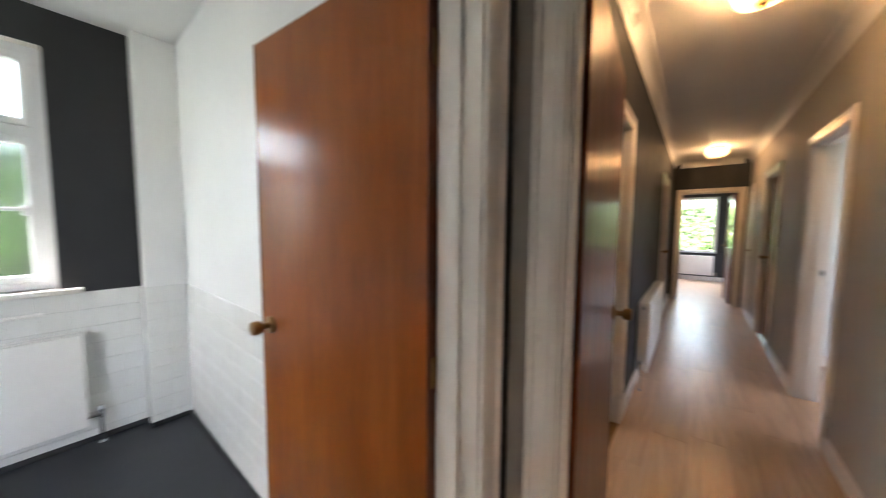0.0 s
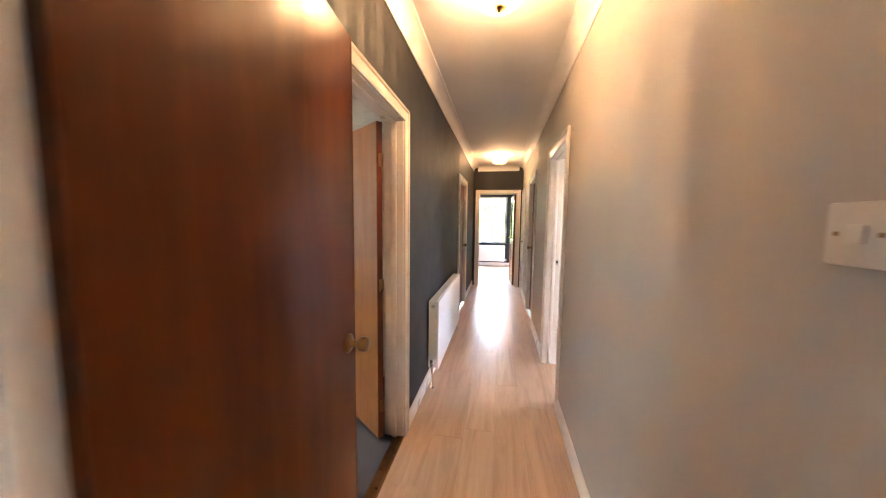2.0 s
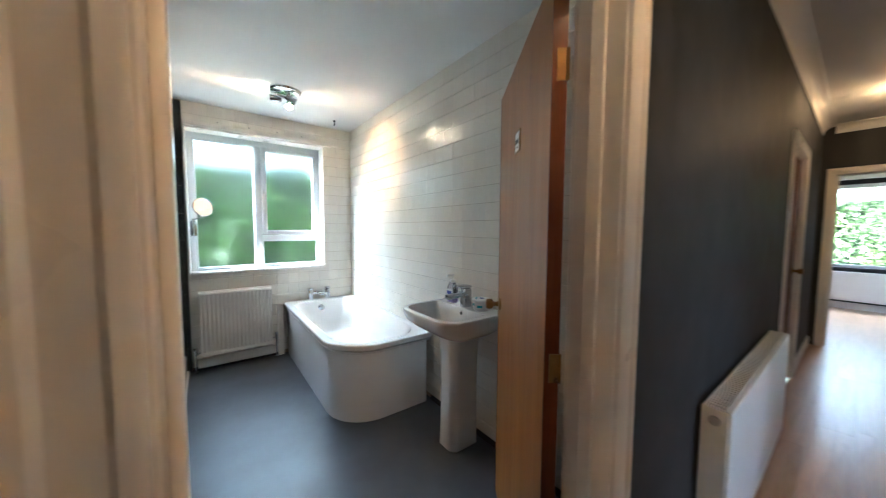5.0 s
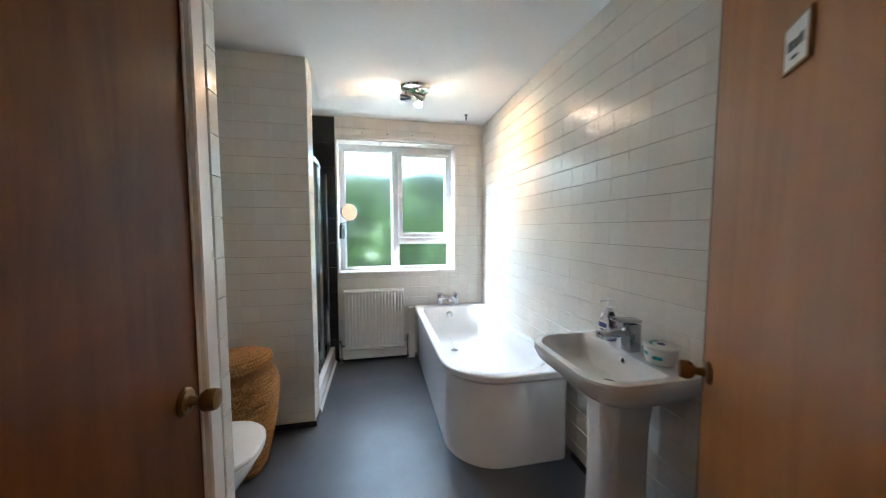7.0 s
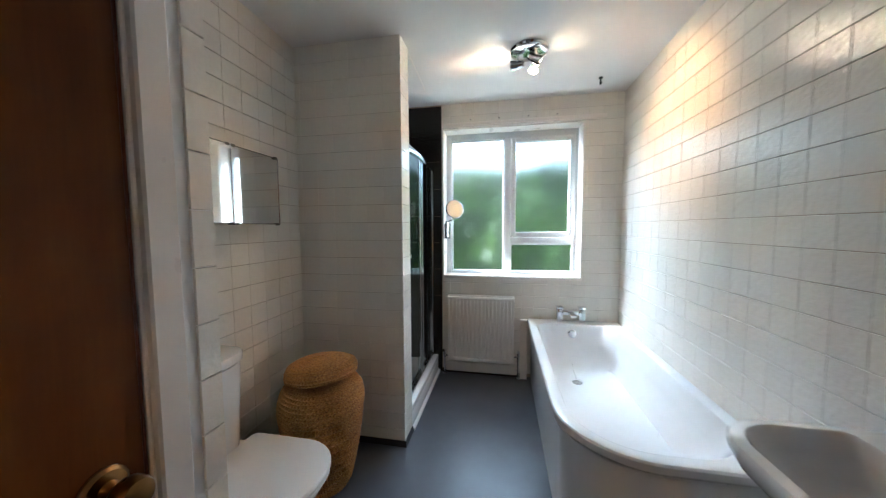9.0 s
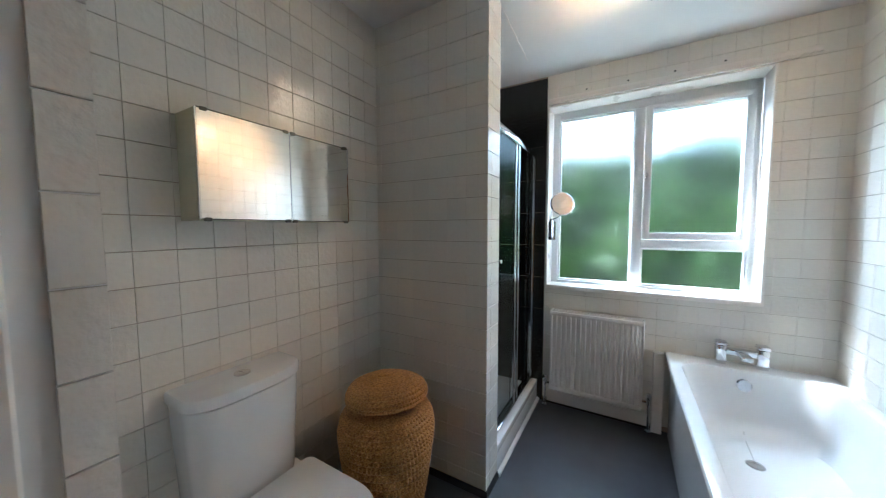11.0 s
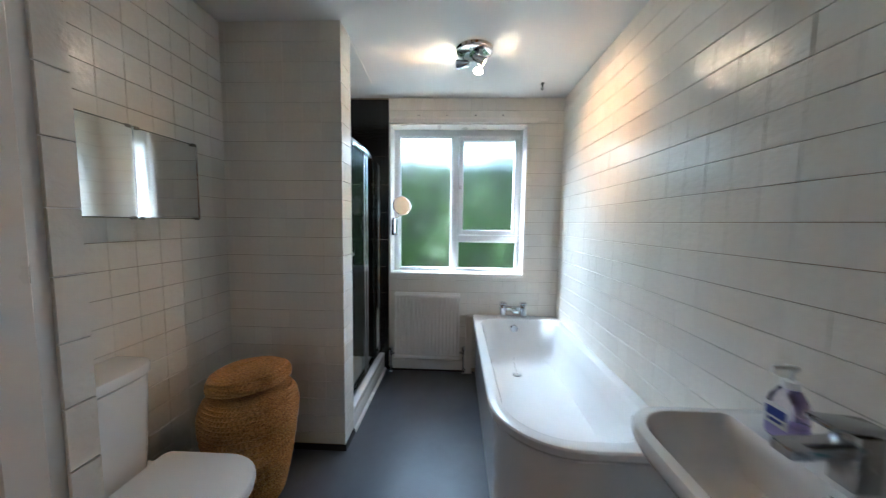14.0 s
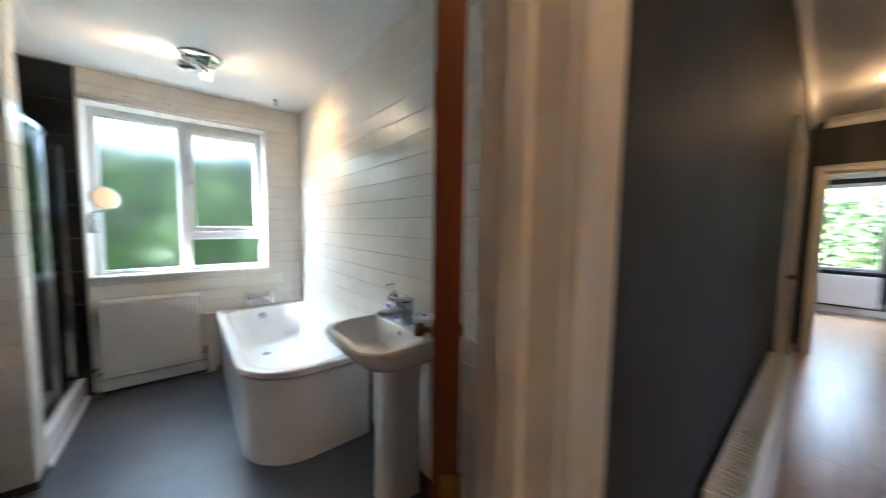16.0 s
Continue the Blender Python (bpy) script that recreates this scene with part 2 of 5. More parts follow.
M_DOOR_BROWN = veneer("brown_veneer", (0.10, 0.031, 0.005), (0.135, 0.045, 0.0075), (0.17, 0.06, 0.011), 0.42, 0.08, 0.1, 1.0)
M_DOOR_PALE = veneer("pale_veneer", (0.31, 0.112, 0.022), (0.35, 0.134, 0.030), (0.39, 0.16, 0.040), 0.36, 0.15, 0.16, 0.3)
M_LIP = veneer("lipping", (0.10, 0.022, 0.005), (0.15, 0.034, 0.007), (0.20, 0.05, 0.010))
M_BRASS = plain("aged_brass", (0.27, 0.15, 0.055), 0.28, 1.0, 0.25)
M_STEEL = plain("zinc_plate", (0.55, 0.55, 0.54), 0.38, 1.0, 0.15)
M_CHROME = plain("chrome", (0.72, 0.73, 0.75), 0.06, 1.0, 0.03)
M_TAP = plain("dull_chrome", (0.46, 0.47, 0.49), 0.16, 1.0, 0.08)
M_CERAMIC = plain("white_ceramic", (0.80, 0.80, 0.79), 0.08, 0.0, 0.015, 0.4)
M_ACRYLIC = plain("white_acrylic", (0.80, 0.80, 0.80), 0.14, 0.0, 0.015, 0.2)
M_PLASTIC = plain("white_plastic", (0.74, 0.74, 0.73), 0.3, 0.0, 0.02)
M_ENAMEL = plain("white_enamel", (0.83, 0.81, 0.77), 0.32, 0.0, 0.02)
M_UPVC = plain("white_upvc", (0.72, 0.73, 0.73), 0.28, 0.0, 0.015)
M_SWITCH = plain("switch_plastic", (0.60, 0.56, 0.50), 0.3, 0.0, 0.02)
M_BLACKHOLE = plain("black_plastic", (0.015, 0.015, 0.015), 0.5)
M_MIRROR = plain("mirror_silver", (0.86, 0.88, 0.87), 0.015, 1.0, 0.0)
M_CREAM_METAL = plain("cream_metal", (0.52, 0.50, 0.36), 0.4, 0.0, 0.06)
M_FROST = glass("frosted_glass", 0.16, (0.88, 0.96, 0.88), 0.35)
M_CLEAR = glass("clear_glass", 0.0, (0.97, 0.99, 0.98))
M_SHOWER_GLASS = glass("shower_glass", 0.0, (0.88, 0.94, 0.93), ior=1.07)
M_BOWL = opal("pressed_glass", (0.62, 0.54, 0.40))
M_RIB = opal("glass_rib", (0.56, 0.45, 0.29))
M_WICKER = wicker("seagrass")
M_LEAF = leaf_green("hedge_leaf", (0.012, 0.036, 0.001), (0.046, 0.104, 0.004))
# paler leaf copy: bright daylight beyond the far window put into its colour
M_LEAF_DAYLIT = leaf_green("daylit_hedge_leaf", (0.10, 0.16, 0.06), (0.30, 0.40, 0.18))
M_CORE_SHADE = plain("hedge_shade", (0.008, 0.02, 0.005), 0.9)
M_GRASS = paint("lawn", (0.10, 0.108, 0.08), 0.9, 40, 0.6, 0.3)
M_BULB = glow("warm_bulb", (1.0, 0.72, 0.38), 6.0)
M_LENS = glow("lit_lens", (1.0, 0.68, 0.36), 22.0)
M_BRICK = paint("outer_brick", (0.30, 0.16, 0.11), 0.85, 40, 0.4, 0.2)


# ---- builders ----
def box(x0, x1, y0, y1, z0, z1, bev=0.0, seg=2):
    bm = bmesh.new()
    v = [bm.verts.new((x, y, z)) for x in (x0, x1) for y in (y0, y1) for z in (z0, z1)]
    for f in ((0, 1, 3, 2), (4, 6, 7, 5), (0, 4, 5, 1), (2, 3, 7, 6), (0, 2, 6, 4), (1, 5, 7, 3)):
        bm.faces.new([v[i] for i in f])
    bmesh.ops.recalc_face_normals(bm, faces=bm.faces)
    if bev:
        bmesh.ops.bevel(bm, geom=bm.edges[:], offset=bev, segments=seg, affect="EDGES", profile=0.5)
    return bm


def add(bm, other):
    me = bpy.data.meshes.new("tmp")
    other.to_mesh(me)
    other.free()
    bm.from_mesh(me)
    bpy.data.meshes.remove(me)
    return bm


def moved(bm, m):
    bmesh.ops.transform(bm, matrix=m, verts=bm.verts)
    return bm


def loft(rings, cap0=True, cap1=True, closed=True):
    bm = bmesh.new()
    rows = [[bm.verts.new(p) for p in r] for r in rings]
    n = len(rows[0])
    for a, b in zip(rows, rows[1:]):
        for i in range(n if closed else n - 1):
            j = (i + 1) % n
            bm.faces.new((a[i], a[j], b[j], b[i]))
    if cap0:
        bm.faces.new(rows[0][::-1])
    if cap1:
        bm.faces.new(rows[-1])
    bmesh.ops.recalc_face_normals(bm, faces=bm.faces)
    return bm


def lathe(profile, n=32, at=(0, 0, 0)):
    rings = [[(at[0] + r * math.cos(2 * math.pi * i / n), at[1] + r * math.sin(2 * math.pi * i / n), at[2] + z) for i in range(n)]
             for r, z in ((max(r, 1e-4), z) for r, z in profile)]
    return loft(rings)


def tube(points, r, n=10):
    pts = [Vector(p) for p in points]
    rings = []
    for i, p in enumerate(pts):
        d = (pts[min(i + 1, len(pts) - 1)] - pts[max(i - 1, 0)]).normalized()
        s = d.orthogonal().normalized() if not rings else (side - d * side.dot(d)).normalized()
        side = s
        u = d.cross(s)
        rings.append([p + r * (math.cos(2 * math.pi * k / n) * s + math.sin(2 * math.pi * k / n) * u) for k in range(n)])
    return loft(rings)


def rrect(x0, x1, y0, y1, radii, z, n=8):
    """Rounded rectangle at height z: corners (x0,y0), (x1,y0), (x1,y1), (x0,y1)."""
    out = []
    for (cx, cy, sx, sy, a0), r in zip(((x0, y0, 1, 1, 180), (x1, y0, -1, 1, 270), (x1, y1, -1, -1, 0), (x0, y1, 1, -1, 90)), radii):
        for k in range(n + 1):
            a = radians(a0 + 90 * k / n)
            out.append((cx + sx * r + r * math.cos(a), cy + sy * r + r * math.sin(a), z))
    return out


def prism(outline, axis, a, b):
    """Outline in the plane across axis ('x': y,z; 'y': x,z; 'z': x,y), from a to b."""
    put = {"x": lambda p, t: (t, p[0], p[1]), "y": lambda p, t: (p[0], t, p[1]), "z": lambda p, t: (p[0], p[1], t)}[axis]
    return loft([[put(p, a) for p in outline], [put(p, b) for p in outline]])


def shade(me, angle=35):
    me.shade_smooth()
    me.set_sharp_from_angle(angle=radians(angle))


def mesh_object(name, bm, mats, smooth=True, chooser=None):
    me = bpy.data.meshes.new(name)
    mats = mats if isinstance(mats, (list, tuple)) else [mats]
    for m in mats:
        me.materials.append(m)
    if chooser:
        bm.normal_update()
        for f in bm.faces:
            f.material_index = chooser(f)
    bm.to_mesh(me)
    bm.free()
    if smooth:
        shade(me)
    return new(name, me)


def part(name, bm, material, parent, label=""):
    ob = mesh_object(name, bm, material)
    ob.parent = parent
    if parent.type == "EMPTY":
        ob.matrix_parent_inverse = Matrix.Translation(parent.location).inverted()
    if label:
        tagged(ob, label)
    return ob


def thing(name, at, label, category, group="", kind=""):
    ob = new(name)
    ob.location = at
    ob.empty_display_size = 0.1
    return tagged(ob, label, category, group, kind)


def solid(name, bm, mats, label, category="", kind="structure", chooser=None):
    return tagged(mesh_object(name, bm, mats, chooser=chooser), label, category, kind=kind)


def wall_y(x0, x1, y0, y1, z1, openings=(), z0=0.0):
    """A wall along y between x0 and x1, with openings (ya, yb, za, zb)."""
    bm, y = bmesh.new(), y0
    for ya, yb, za, zb in sorted(openings):
        add(bm, box(x0, x1, y, ya, z0, z1))
        if za > z0:
            add(bm, box(x0, x1, ya, yb, z0, za))
        if zb < z1:
            add(bm, box(x0, x1, ya, yb, zb, z1))
        y = yb
    add(bm, box(x0, x1, y, y1, z0, z1))
    return bm


def wall_x(y0, y1, x0, x1, z1, openings=(), z0=0.0):
    bm = wall_y(-y1, -y0, x0, x1, z1, openings, z0)
    return moved(bm, Matrix(((0, 1, 0, 0), (-1, 0, 0, 0), (0, 0, 1, 0), (0, 0, 0, 1))))


def face_pick(axis, sign):
    return lambda f: 1 if f.normal[axis] * sign > 0.5 else 0

# ---- the plan, in metres ----
WL, WR, WT = -0.09, 0.95, 0.115          # corridor faces, partition thickness
CH, BH, KH = 2.55, 2.50, 2.55            # ceilings: corridor, bathroom, kitchen
END = 7.66                               # corridor's end wall
BW, BN, BR = -3.486, 3.306, 1.024        # bathroom: window wall, basin wall, toilet wall (behind the tiles)
DOOR_H = 1.99

# clear openings along the corridor: (near, far)
KITCHEN = (0.065, 0.83)
BATH = (1.87, 2.648)
LEFT_FAR = (5.31, 6.155)
RIGHT_NEAR = (3.21, 3.95)
RIGHT_FAR = (5.165, 5.945)
FAR_DOOR = (0.04, 0.83)


def slot(o):
    return (o[0] - 0.03, o[1] + 0.03, 0.0, DOOR_H + 0.03)


# ---- floors, ground, ceilings ----
corridor_floor = solid("floor", box(WL, WR, -1.4, END, -0.10, -0.012), M_SEAM, "oak laminate floor of the corridor", "floor")
far_floor = solid("floor_far_room", box(-1.8, 2.7, END, 10.85, -0.10, -0.012), M_SEAM, "oak laminate floor of the far room", "floor")
side_floor = solid("floor_side_room", box(WR, 3.7, 2.3, 5.0, -0.10, -0.012), M_SEAM, "oak laminate floor of the side room", "floor")
solid("floor_bathroom", box(-3.6, WL - 0.02, 0.95, 3.36, -0.10, 0.0), M_VINYL, "slate-blue vinyl floor with a dull sheen", "floor")
solid("floor_kitchen", box(-2.8, WL - 0.02, -2.3, 0.93, -0.10, 0.0), M_KVINYL, "dark grey vinyl floor", "floor")
solid("ceiling", box(WL - WT, WR + WT, -1.4, END + WT, CH, CH + 0.12), M_CEIL, "white painted corridor ceiling", "ceiling")
solid("ceiling_bathroom", box(-3.75, WL - WT, 0.93, 3.42, BH, BH + 0.17), M_CEIL, "white painted bathroom ceiling", "ceiling")
solid("ceiling_kitchen", box(-2.85, WL - WT, -2.3, 0.93, KH, KH + 0.12), M_CEIL, "white painted kitchen ceiling", "ceiling")
solid("ceiling_far_room", box(-1.9, 2.8, END + WT, 11.1, CH, CH + 0.12), M_CEIL, "white ceiling of the far room", "ceiling")
solid("ceiling_side_room", box(WR + WT, 3.9, 2.2, 5.1, CH, CH + 0.12), M_CEIL, "white ceiling of the side room", "ceiling")
solid("ground", box(-60, 60, -60, 60, -0.5, -0.3), M_GRASS, "mown lawn round the house", "ground")

# ---- corridor walls ----
wall_left = solid("wall_left", wall_y(WL - WT, WL, -1.4, END, CH, [slot(KITCHEN), slot(BATH), slot(LEFT_FAR)]), [M_WHITE_WALL, M_DARK],
                  "charcoal painted corridor wall", "wall", chooser=face_pick(0, 1))
wall_right = solid("wall_right", wall_y(WR, WR + WT, -1.4, END, CH, [slot(RIGHT_NEAR), slot(RIGHT_FAR)]), [M_WHITE_WALL, M_GREIGE],
                   "greige painted corridor wall", "wall", chooser=face_pick(0, -1))
solid("wall_end", wall_x(END, END + WT, -1.8, 2.7, CH, [slot(FAR_DOOR)]), M_DARK, "charcoal painted wall at the corridor's end", "wall")
# unseen opening and pane added behind the start to brighten the hall
solid("wall_start", wall_x(-1.5, -1.4, WL - WT, WR + WT, CH, [(0.35, 0.55, 1.55, 1.95)]), M_GREIGE, "greige painted wall with an unseen opening added to let daylight in", "wall")
fill_pane = solid("fill_light_pane", box(0.35, 0.55, -1.46, -1.452, 1.55, 1.95), M_FROST, "frosted pane of the added, unseen daylight opening behind the start", "window")
fill_pane.visible_shadow = False
CROSS = (0.04, 0.83)
CY = 0.975
solid("wall_cross", wall_x(CY, CY + 0.10, WL, WR, CH, [slot(CROSS)]), M_GREIGE, "partition with a doorway across the corridor", "wall")

# ---- bathroom walls ----
W_Y0, W_Y1, W_Z0, W_Z1 = 1.775, 2.985, 0.925, 2.268
wall_window = solid("wall_window", wall_y(BW - 0.26, BW, BR - 0.1, BN + 0.1, BH + 0.1, [(W_Y0 - 0.014, W_Y1 + 0.014, W_Z0 - 0.02, W_Z1 + 0.014)]), [M_BRICK, M_SEAM, M_GLOSS],
                    "bathroom window wall", "wall",
                    chooser=lambda f: 1 if f.normal[0] > 0.5 else 0 if f.normal[0] < -0.5 else 2)
wall_basin = solid("wall_basin", box(BW, WL - WT, BN, BN + 0.1, 0, BH), M_SEAM, "tiled bathroom wall behind basin and bath", "wall")
wall_toilet = solid("wall_toilet", box(BW, -1.015, BR - 0.1, BR, 0, BH), M_SEAM, "tiled bathroom wall behind the toilet", "wall")
PX0, PX1, PY1 = -2.559, -2.406, 1.714
wall_shower = solid("wall_shower", box(PX0, PX1, BR, PY1, 0, BH), M_SEAM, "tiled wall at the side of the shower", "wall")
solid("wall_cupboard_side", box(-1.109, -1.015, BR, 1.65, 0, BH), M_WHITE_WALL, "white wall beside the toilet", "wall")
CUP = (-0.975, -0.225)
wall_cupboard = solid("wall_cupboard", wall_x(1.65, 1.744, -1.109, WL - WT, BH, [slot(CUP)]), M_WHITE_WALL, "white wall round the cupboard door", "wall")
solid("wall_cupboard_back", box(-1.015, WL - WT, 0.93, BR, 0, BH), M_WHITE_WALL, "white back wall of the cupboard", "wall")

# ---- kitchen walls ----
KX, KN = -2.62, 0.84
K_Y0, K_Y1, K_Z0, K_Z1 = -0.95, 0.275, 0.975, 2.34
wall_kitchen_window = solid("wall_kitchen_window", wall_y(KX - 0.26, KX, -2.3, KN + 0.09, KH, [(K_Y0, K_Y1, K_Z0, K_Z1)]), [M_GLOSS, M_DARK, M_BRICK],
      "charcoal painted kitchen window wall", "wall", chooser=lambda f: 1 if f.normal[0] > 0.5 else 2 if f.normal[0] < -0.5 else 0)
wall_kitchen_north = solid("wall_kitchen_north", box(KX, WL - WT, KN, 0.93, 0, KH), M_WHITE_WALL, "white painted kitchen wall", "wall")
pilaster = solid("pilaster", box(KX, KX + 0.11, 0.625, KN, 0, KH), M_WHITE_WALL, "white boxed-in pier in the kitchen corner", "wall")
solid("wall_kitchen_south", box(KX, WL - WT, -2.3, -2.2, 0, KH), M_WHITE_WALL, "white kitchen wall", "wall")

# ---- far room and side room ----
F_X0, F_X1, F_Z0, F_Z1 = -1.15, 0.70, 0.72, 2.16
FY = 10.85
solid("wall_far_window", wall_x(FY, FY + 0.25, -1.9, 2.8, CH, [(F_X0, F_X1, F_Z0, F_Z1)]), [M_DARK, M_GLOSS], "charcoal window wall of the far room", "wall",
      chooser=lambda f: 0 if abs(f.normal[1]) > 0.5 else 1)
solid("wall_far_left", box(-1.9, -1.8, END + WT, FY, 0, CH), M_DARK, "charcoal wall of the far room", "wall")
solid("wall_far_right", wall_y(2.7, 2.8, END + WT, FY, CH, [(8.6, 10.2, 0.7, 2.1)]), M_DARK, "charcoal wall of the far room", "wall")
solid("wall_side_near", box(WR + WT, 3.8, 2.2, 2.3, 0, CH), M_WHITE_WALL, "white wall of the side room", "wall")
solid("wall_side_far", box(WR + WT, 3.8, 5.0, 5.07, 0, CH), M_WHITE_WALL, "white wall of the side room", "wall")
solid("wall_side_window", wall_y(3.7, 3.8, 2.3, 5.0, CH, [(2.95, 4.5, 0.9, 2.15)]), M_WHITE_WALL, "white window wall of the side room", "wall")
solid("wall_closet_right", box(WR + WT + 0.002, WR + WT + 0.12, 5.07, 6.2, -0.1, 2.3), M_WHITE_WALL, "white wall behind the closed door", "wall")
solid("wall_left_room", box(WL - WT - 0.14, WL - WT - 0.002, 5.1, 6.4, -0.1, 2.3), M_WHITE_WALL, "white wall behind the closed door", "wall")

# ---- coving, skirting ----
def coving_profile(x, side, z):
    pts = [(x, z - 0.09), (x + side * 0.006, z - 0.09)]
    for k in range(9):
        a = radians(90 * k / 8)
        pts.append((x + side * (0.006 + 0.084 * (1 - math.cos(a))), z - 0.09 + 0.084 * math.sin(a)))
    return pts + [(x + side * 0.09, z), (x, z)]


cov = bmesh.new()
for x, s in ((WL, 1), (WR, -1)):
    add(cov, prism(coving_profile(x, s, CH), "y", CY + 0.10, END))
add(cov, moved(prism(coving_profile(0, 1, CH), "y", WL + 0.09, WR - 0.09), Matrix.Translation((0, END, 0)) @ pose(0, 0, 0, 0, 0, -90)))
for x, e in ((WL + 0.09, 1), (WR - 0.09, -1)):
    add(cov, prism([(x, CH), (x, CH - 0.003), (x + e * 0.002, CH - 0.0042), (x + e * 0.004, CH - 0.003), (x + e * 0.005, CH)], "y", CY + 0.10, END - 0.09))
solid("trim_coving", cov, M_CEIL, "white plaster coving along the corridor ceiling", "coving")


def skirting(name, axis, at, side, runs, h=0.10, t=0.016, material=M_GLOSS):
    bm = bmesh.new()
    prof = [(at, 0), (at + side * t, 0), (at + side * t, h - 0.02), (at + side * t * 0.6, h - 0.006), (at + side * t * 0.3, h), (at, h)]
    for a, b in runs:
        add(bm, prism(prof, axis, a, b))
    return solid(name, bm, material, "white gloss skirting board", "skirting")


skirting("baseboard_left", "y", WL, 1, [(-1.4, KITCHEN[0] - 0.09), (KITCHEN[1] + 0.09, CY), (CY + 0.10, BATH[0] - 0.09), (BATH[1] + 0.085, LEFT_FAR[0] - 0.085), (LEFT_FAR[1] + 0.085, END)])
skirting("baseboard_right", "y", WR, -1, [(-1.4, CY), (CY + 0.10, RIGHT_NEAR[0] - 0.085), (RIGHT_NEAR[1] + 0.085, RIGHT_FAR[0] - 0.085), (RIGHT_FAR[1] + 0.085, 6.95)])
skirting("baseboard_far_room", "x", FY, -1, [(-1.8, 2.7)], 0.11)
skirting("baseboard_side_room", "x", 5.0, -1, [(WR + WT, 3.7)], 0.10)
skirting("baseboard_bath_black", "x", BN - 0.006, -1, [(-1.76, WL - WT)], 0.035, 0.01, M_BASE)
skirting("baseboard_toilet_black", "x", BR + 0.006, 1, [(PX1, -1.109)], 0.035, 0.01, M_BASE)
skirting("baseboard_shower_black", "y", PX1 + 0.006, 1, [(BR, PY1 + 0.016)], 0.035, 0.01, M_BASE)
skirting("baseboard_shower_end", "x", PY1 + 0.006, 1, [(PX0, PX1 + 0.006)], 0.035, 0.01, M_BASE)
skirting("baseboard_window_black", "y", BW + 0.006, 1, [(1.76, 2.53)], 0.035, 0.01, M_BASE)
skirting("baseboard_kitchen_window", "y", KX + 0.006, 1, [(-2.2, 0.62)], 0.03, 0.01, M_BASE)
skirting("baseboard_kitchen_north", "x", KN - 0.006, -1, [(KX + 0.11, WL - WT)], 0.03, 0.01, M_BASE)
skirting("baseboard_pilaster", "y", KX + 0.116, 1, [(0.62, KN - 0.017)], 0.03, 0.01, M_BASE)


# ---- door frames and doors ----
ARCH = [(0.0, 0.0), (0.0, 0.010), (0.006, 0.015), (0.016, 0.016), (0.022, 0.011), (0.050, 0.013), (0.056, 0.020), (0.066, 0.021), (0.072, 0.016), (0.072, 0.0)]
FLAT = [(0.0, 0.0), (0.0, 0.010), (0.004, 0.014), (0.050, 0.014), (0.054, 0.010), (0.054, 0.0)]
TURN_Y = pose(0, 0, 0, 0, 0, 90)


def door_frame(name, m, width, depth, label, top=DOOR_H, stop=0.5, sides=(0, 1), arch=ARCH):
    """Lining, stops and moulded architraves for an opening of that clear width through a wall of that depth."""
    base = thing(name, m.translation, label, "door frame", kind="structure")
    for a, b in ((-0.03, 0.0), (width, width + 0.03)):
        part("lining", moved(box(a, b, 0, depth, 0, top + 0.03, 0.002, 1), m), M_GLOSS, base)
    part("head_lining", moved(box(0, width, 0, depth, top, top + 0.03, 0.002, 1), m), M_GLOSS, base)
    s0 = depth * stop
    for a, b in ((0.0, 0.013), (width - 0.013, width)):
        part("stop", moved(box(a, b, s0 - 0.016, s0 + 0.016, 0, top, 0.003, 2), m), M_GLOSS, base)
    part("stop", moved(box(0.013, width - 0.013, s0 - 0.016, s0 + 0.016, top - 0.013, top, 0.003, 2), m), M_GLOSS, base)
    for y, s in ((0.0, -1), (depth, 1)):
        if (0 if s < 0 else 1) not in sides:
            continue
        for u, d in ((-0.006, -1), (width + 0.006, 1)):
            prof = [(u + d * p, y + s * q) for p, q in arch]
            rings = [[(p[0], p[1], 0.0) for p in prof], [(p[0], p[1], top + 0.006 + abs(p[0] - u)) for p in prof]]
            part("architrave", moved(loft(rings), m), M_GLOSS, base)
        head = [[(-0.006 - p, y + s * q, top + 0.006 + p) for p, q in arch], [(width + 0.006 + p, y + s * q, top + 0.006 + p) for p, q in arch]]
        part("architrave", moved(loft(head), m), M_GLOSS, base)
    return base


def knob_bm(sign):
    """A turned knob on its rose, its axis along local y."""
    prof = [(0.031, 0.0), (0.031, 0.004), (0.026, 0.009), (0.013, 0.011), (0.010, 0.022), (0.011, 0.030), (0.020, 0.036),
            (0.0245, 0.044), (0.0245, 0.058), (0.022, 0.066), (0.012, 0.069), (0.0, 0.069)]
    return moved(lathe(prof, 28), pose(0, 0, 0, -90 * sign, 0, 0))


def hinge_bm(s):
    """Knuckle and the flap let into the leaf's edge, on side s of the leaf."""
    bm = lathe([(0.005, -0.038), (0.005, 0.038)], 10)
    return add(bm, box(-0.0005, 0.0025, min(0.0, s * 0.026), max(0.0, s * 0.026), -0.038, 0.038))


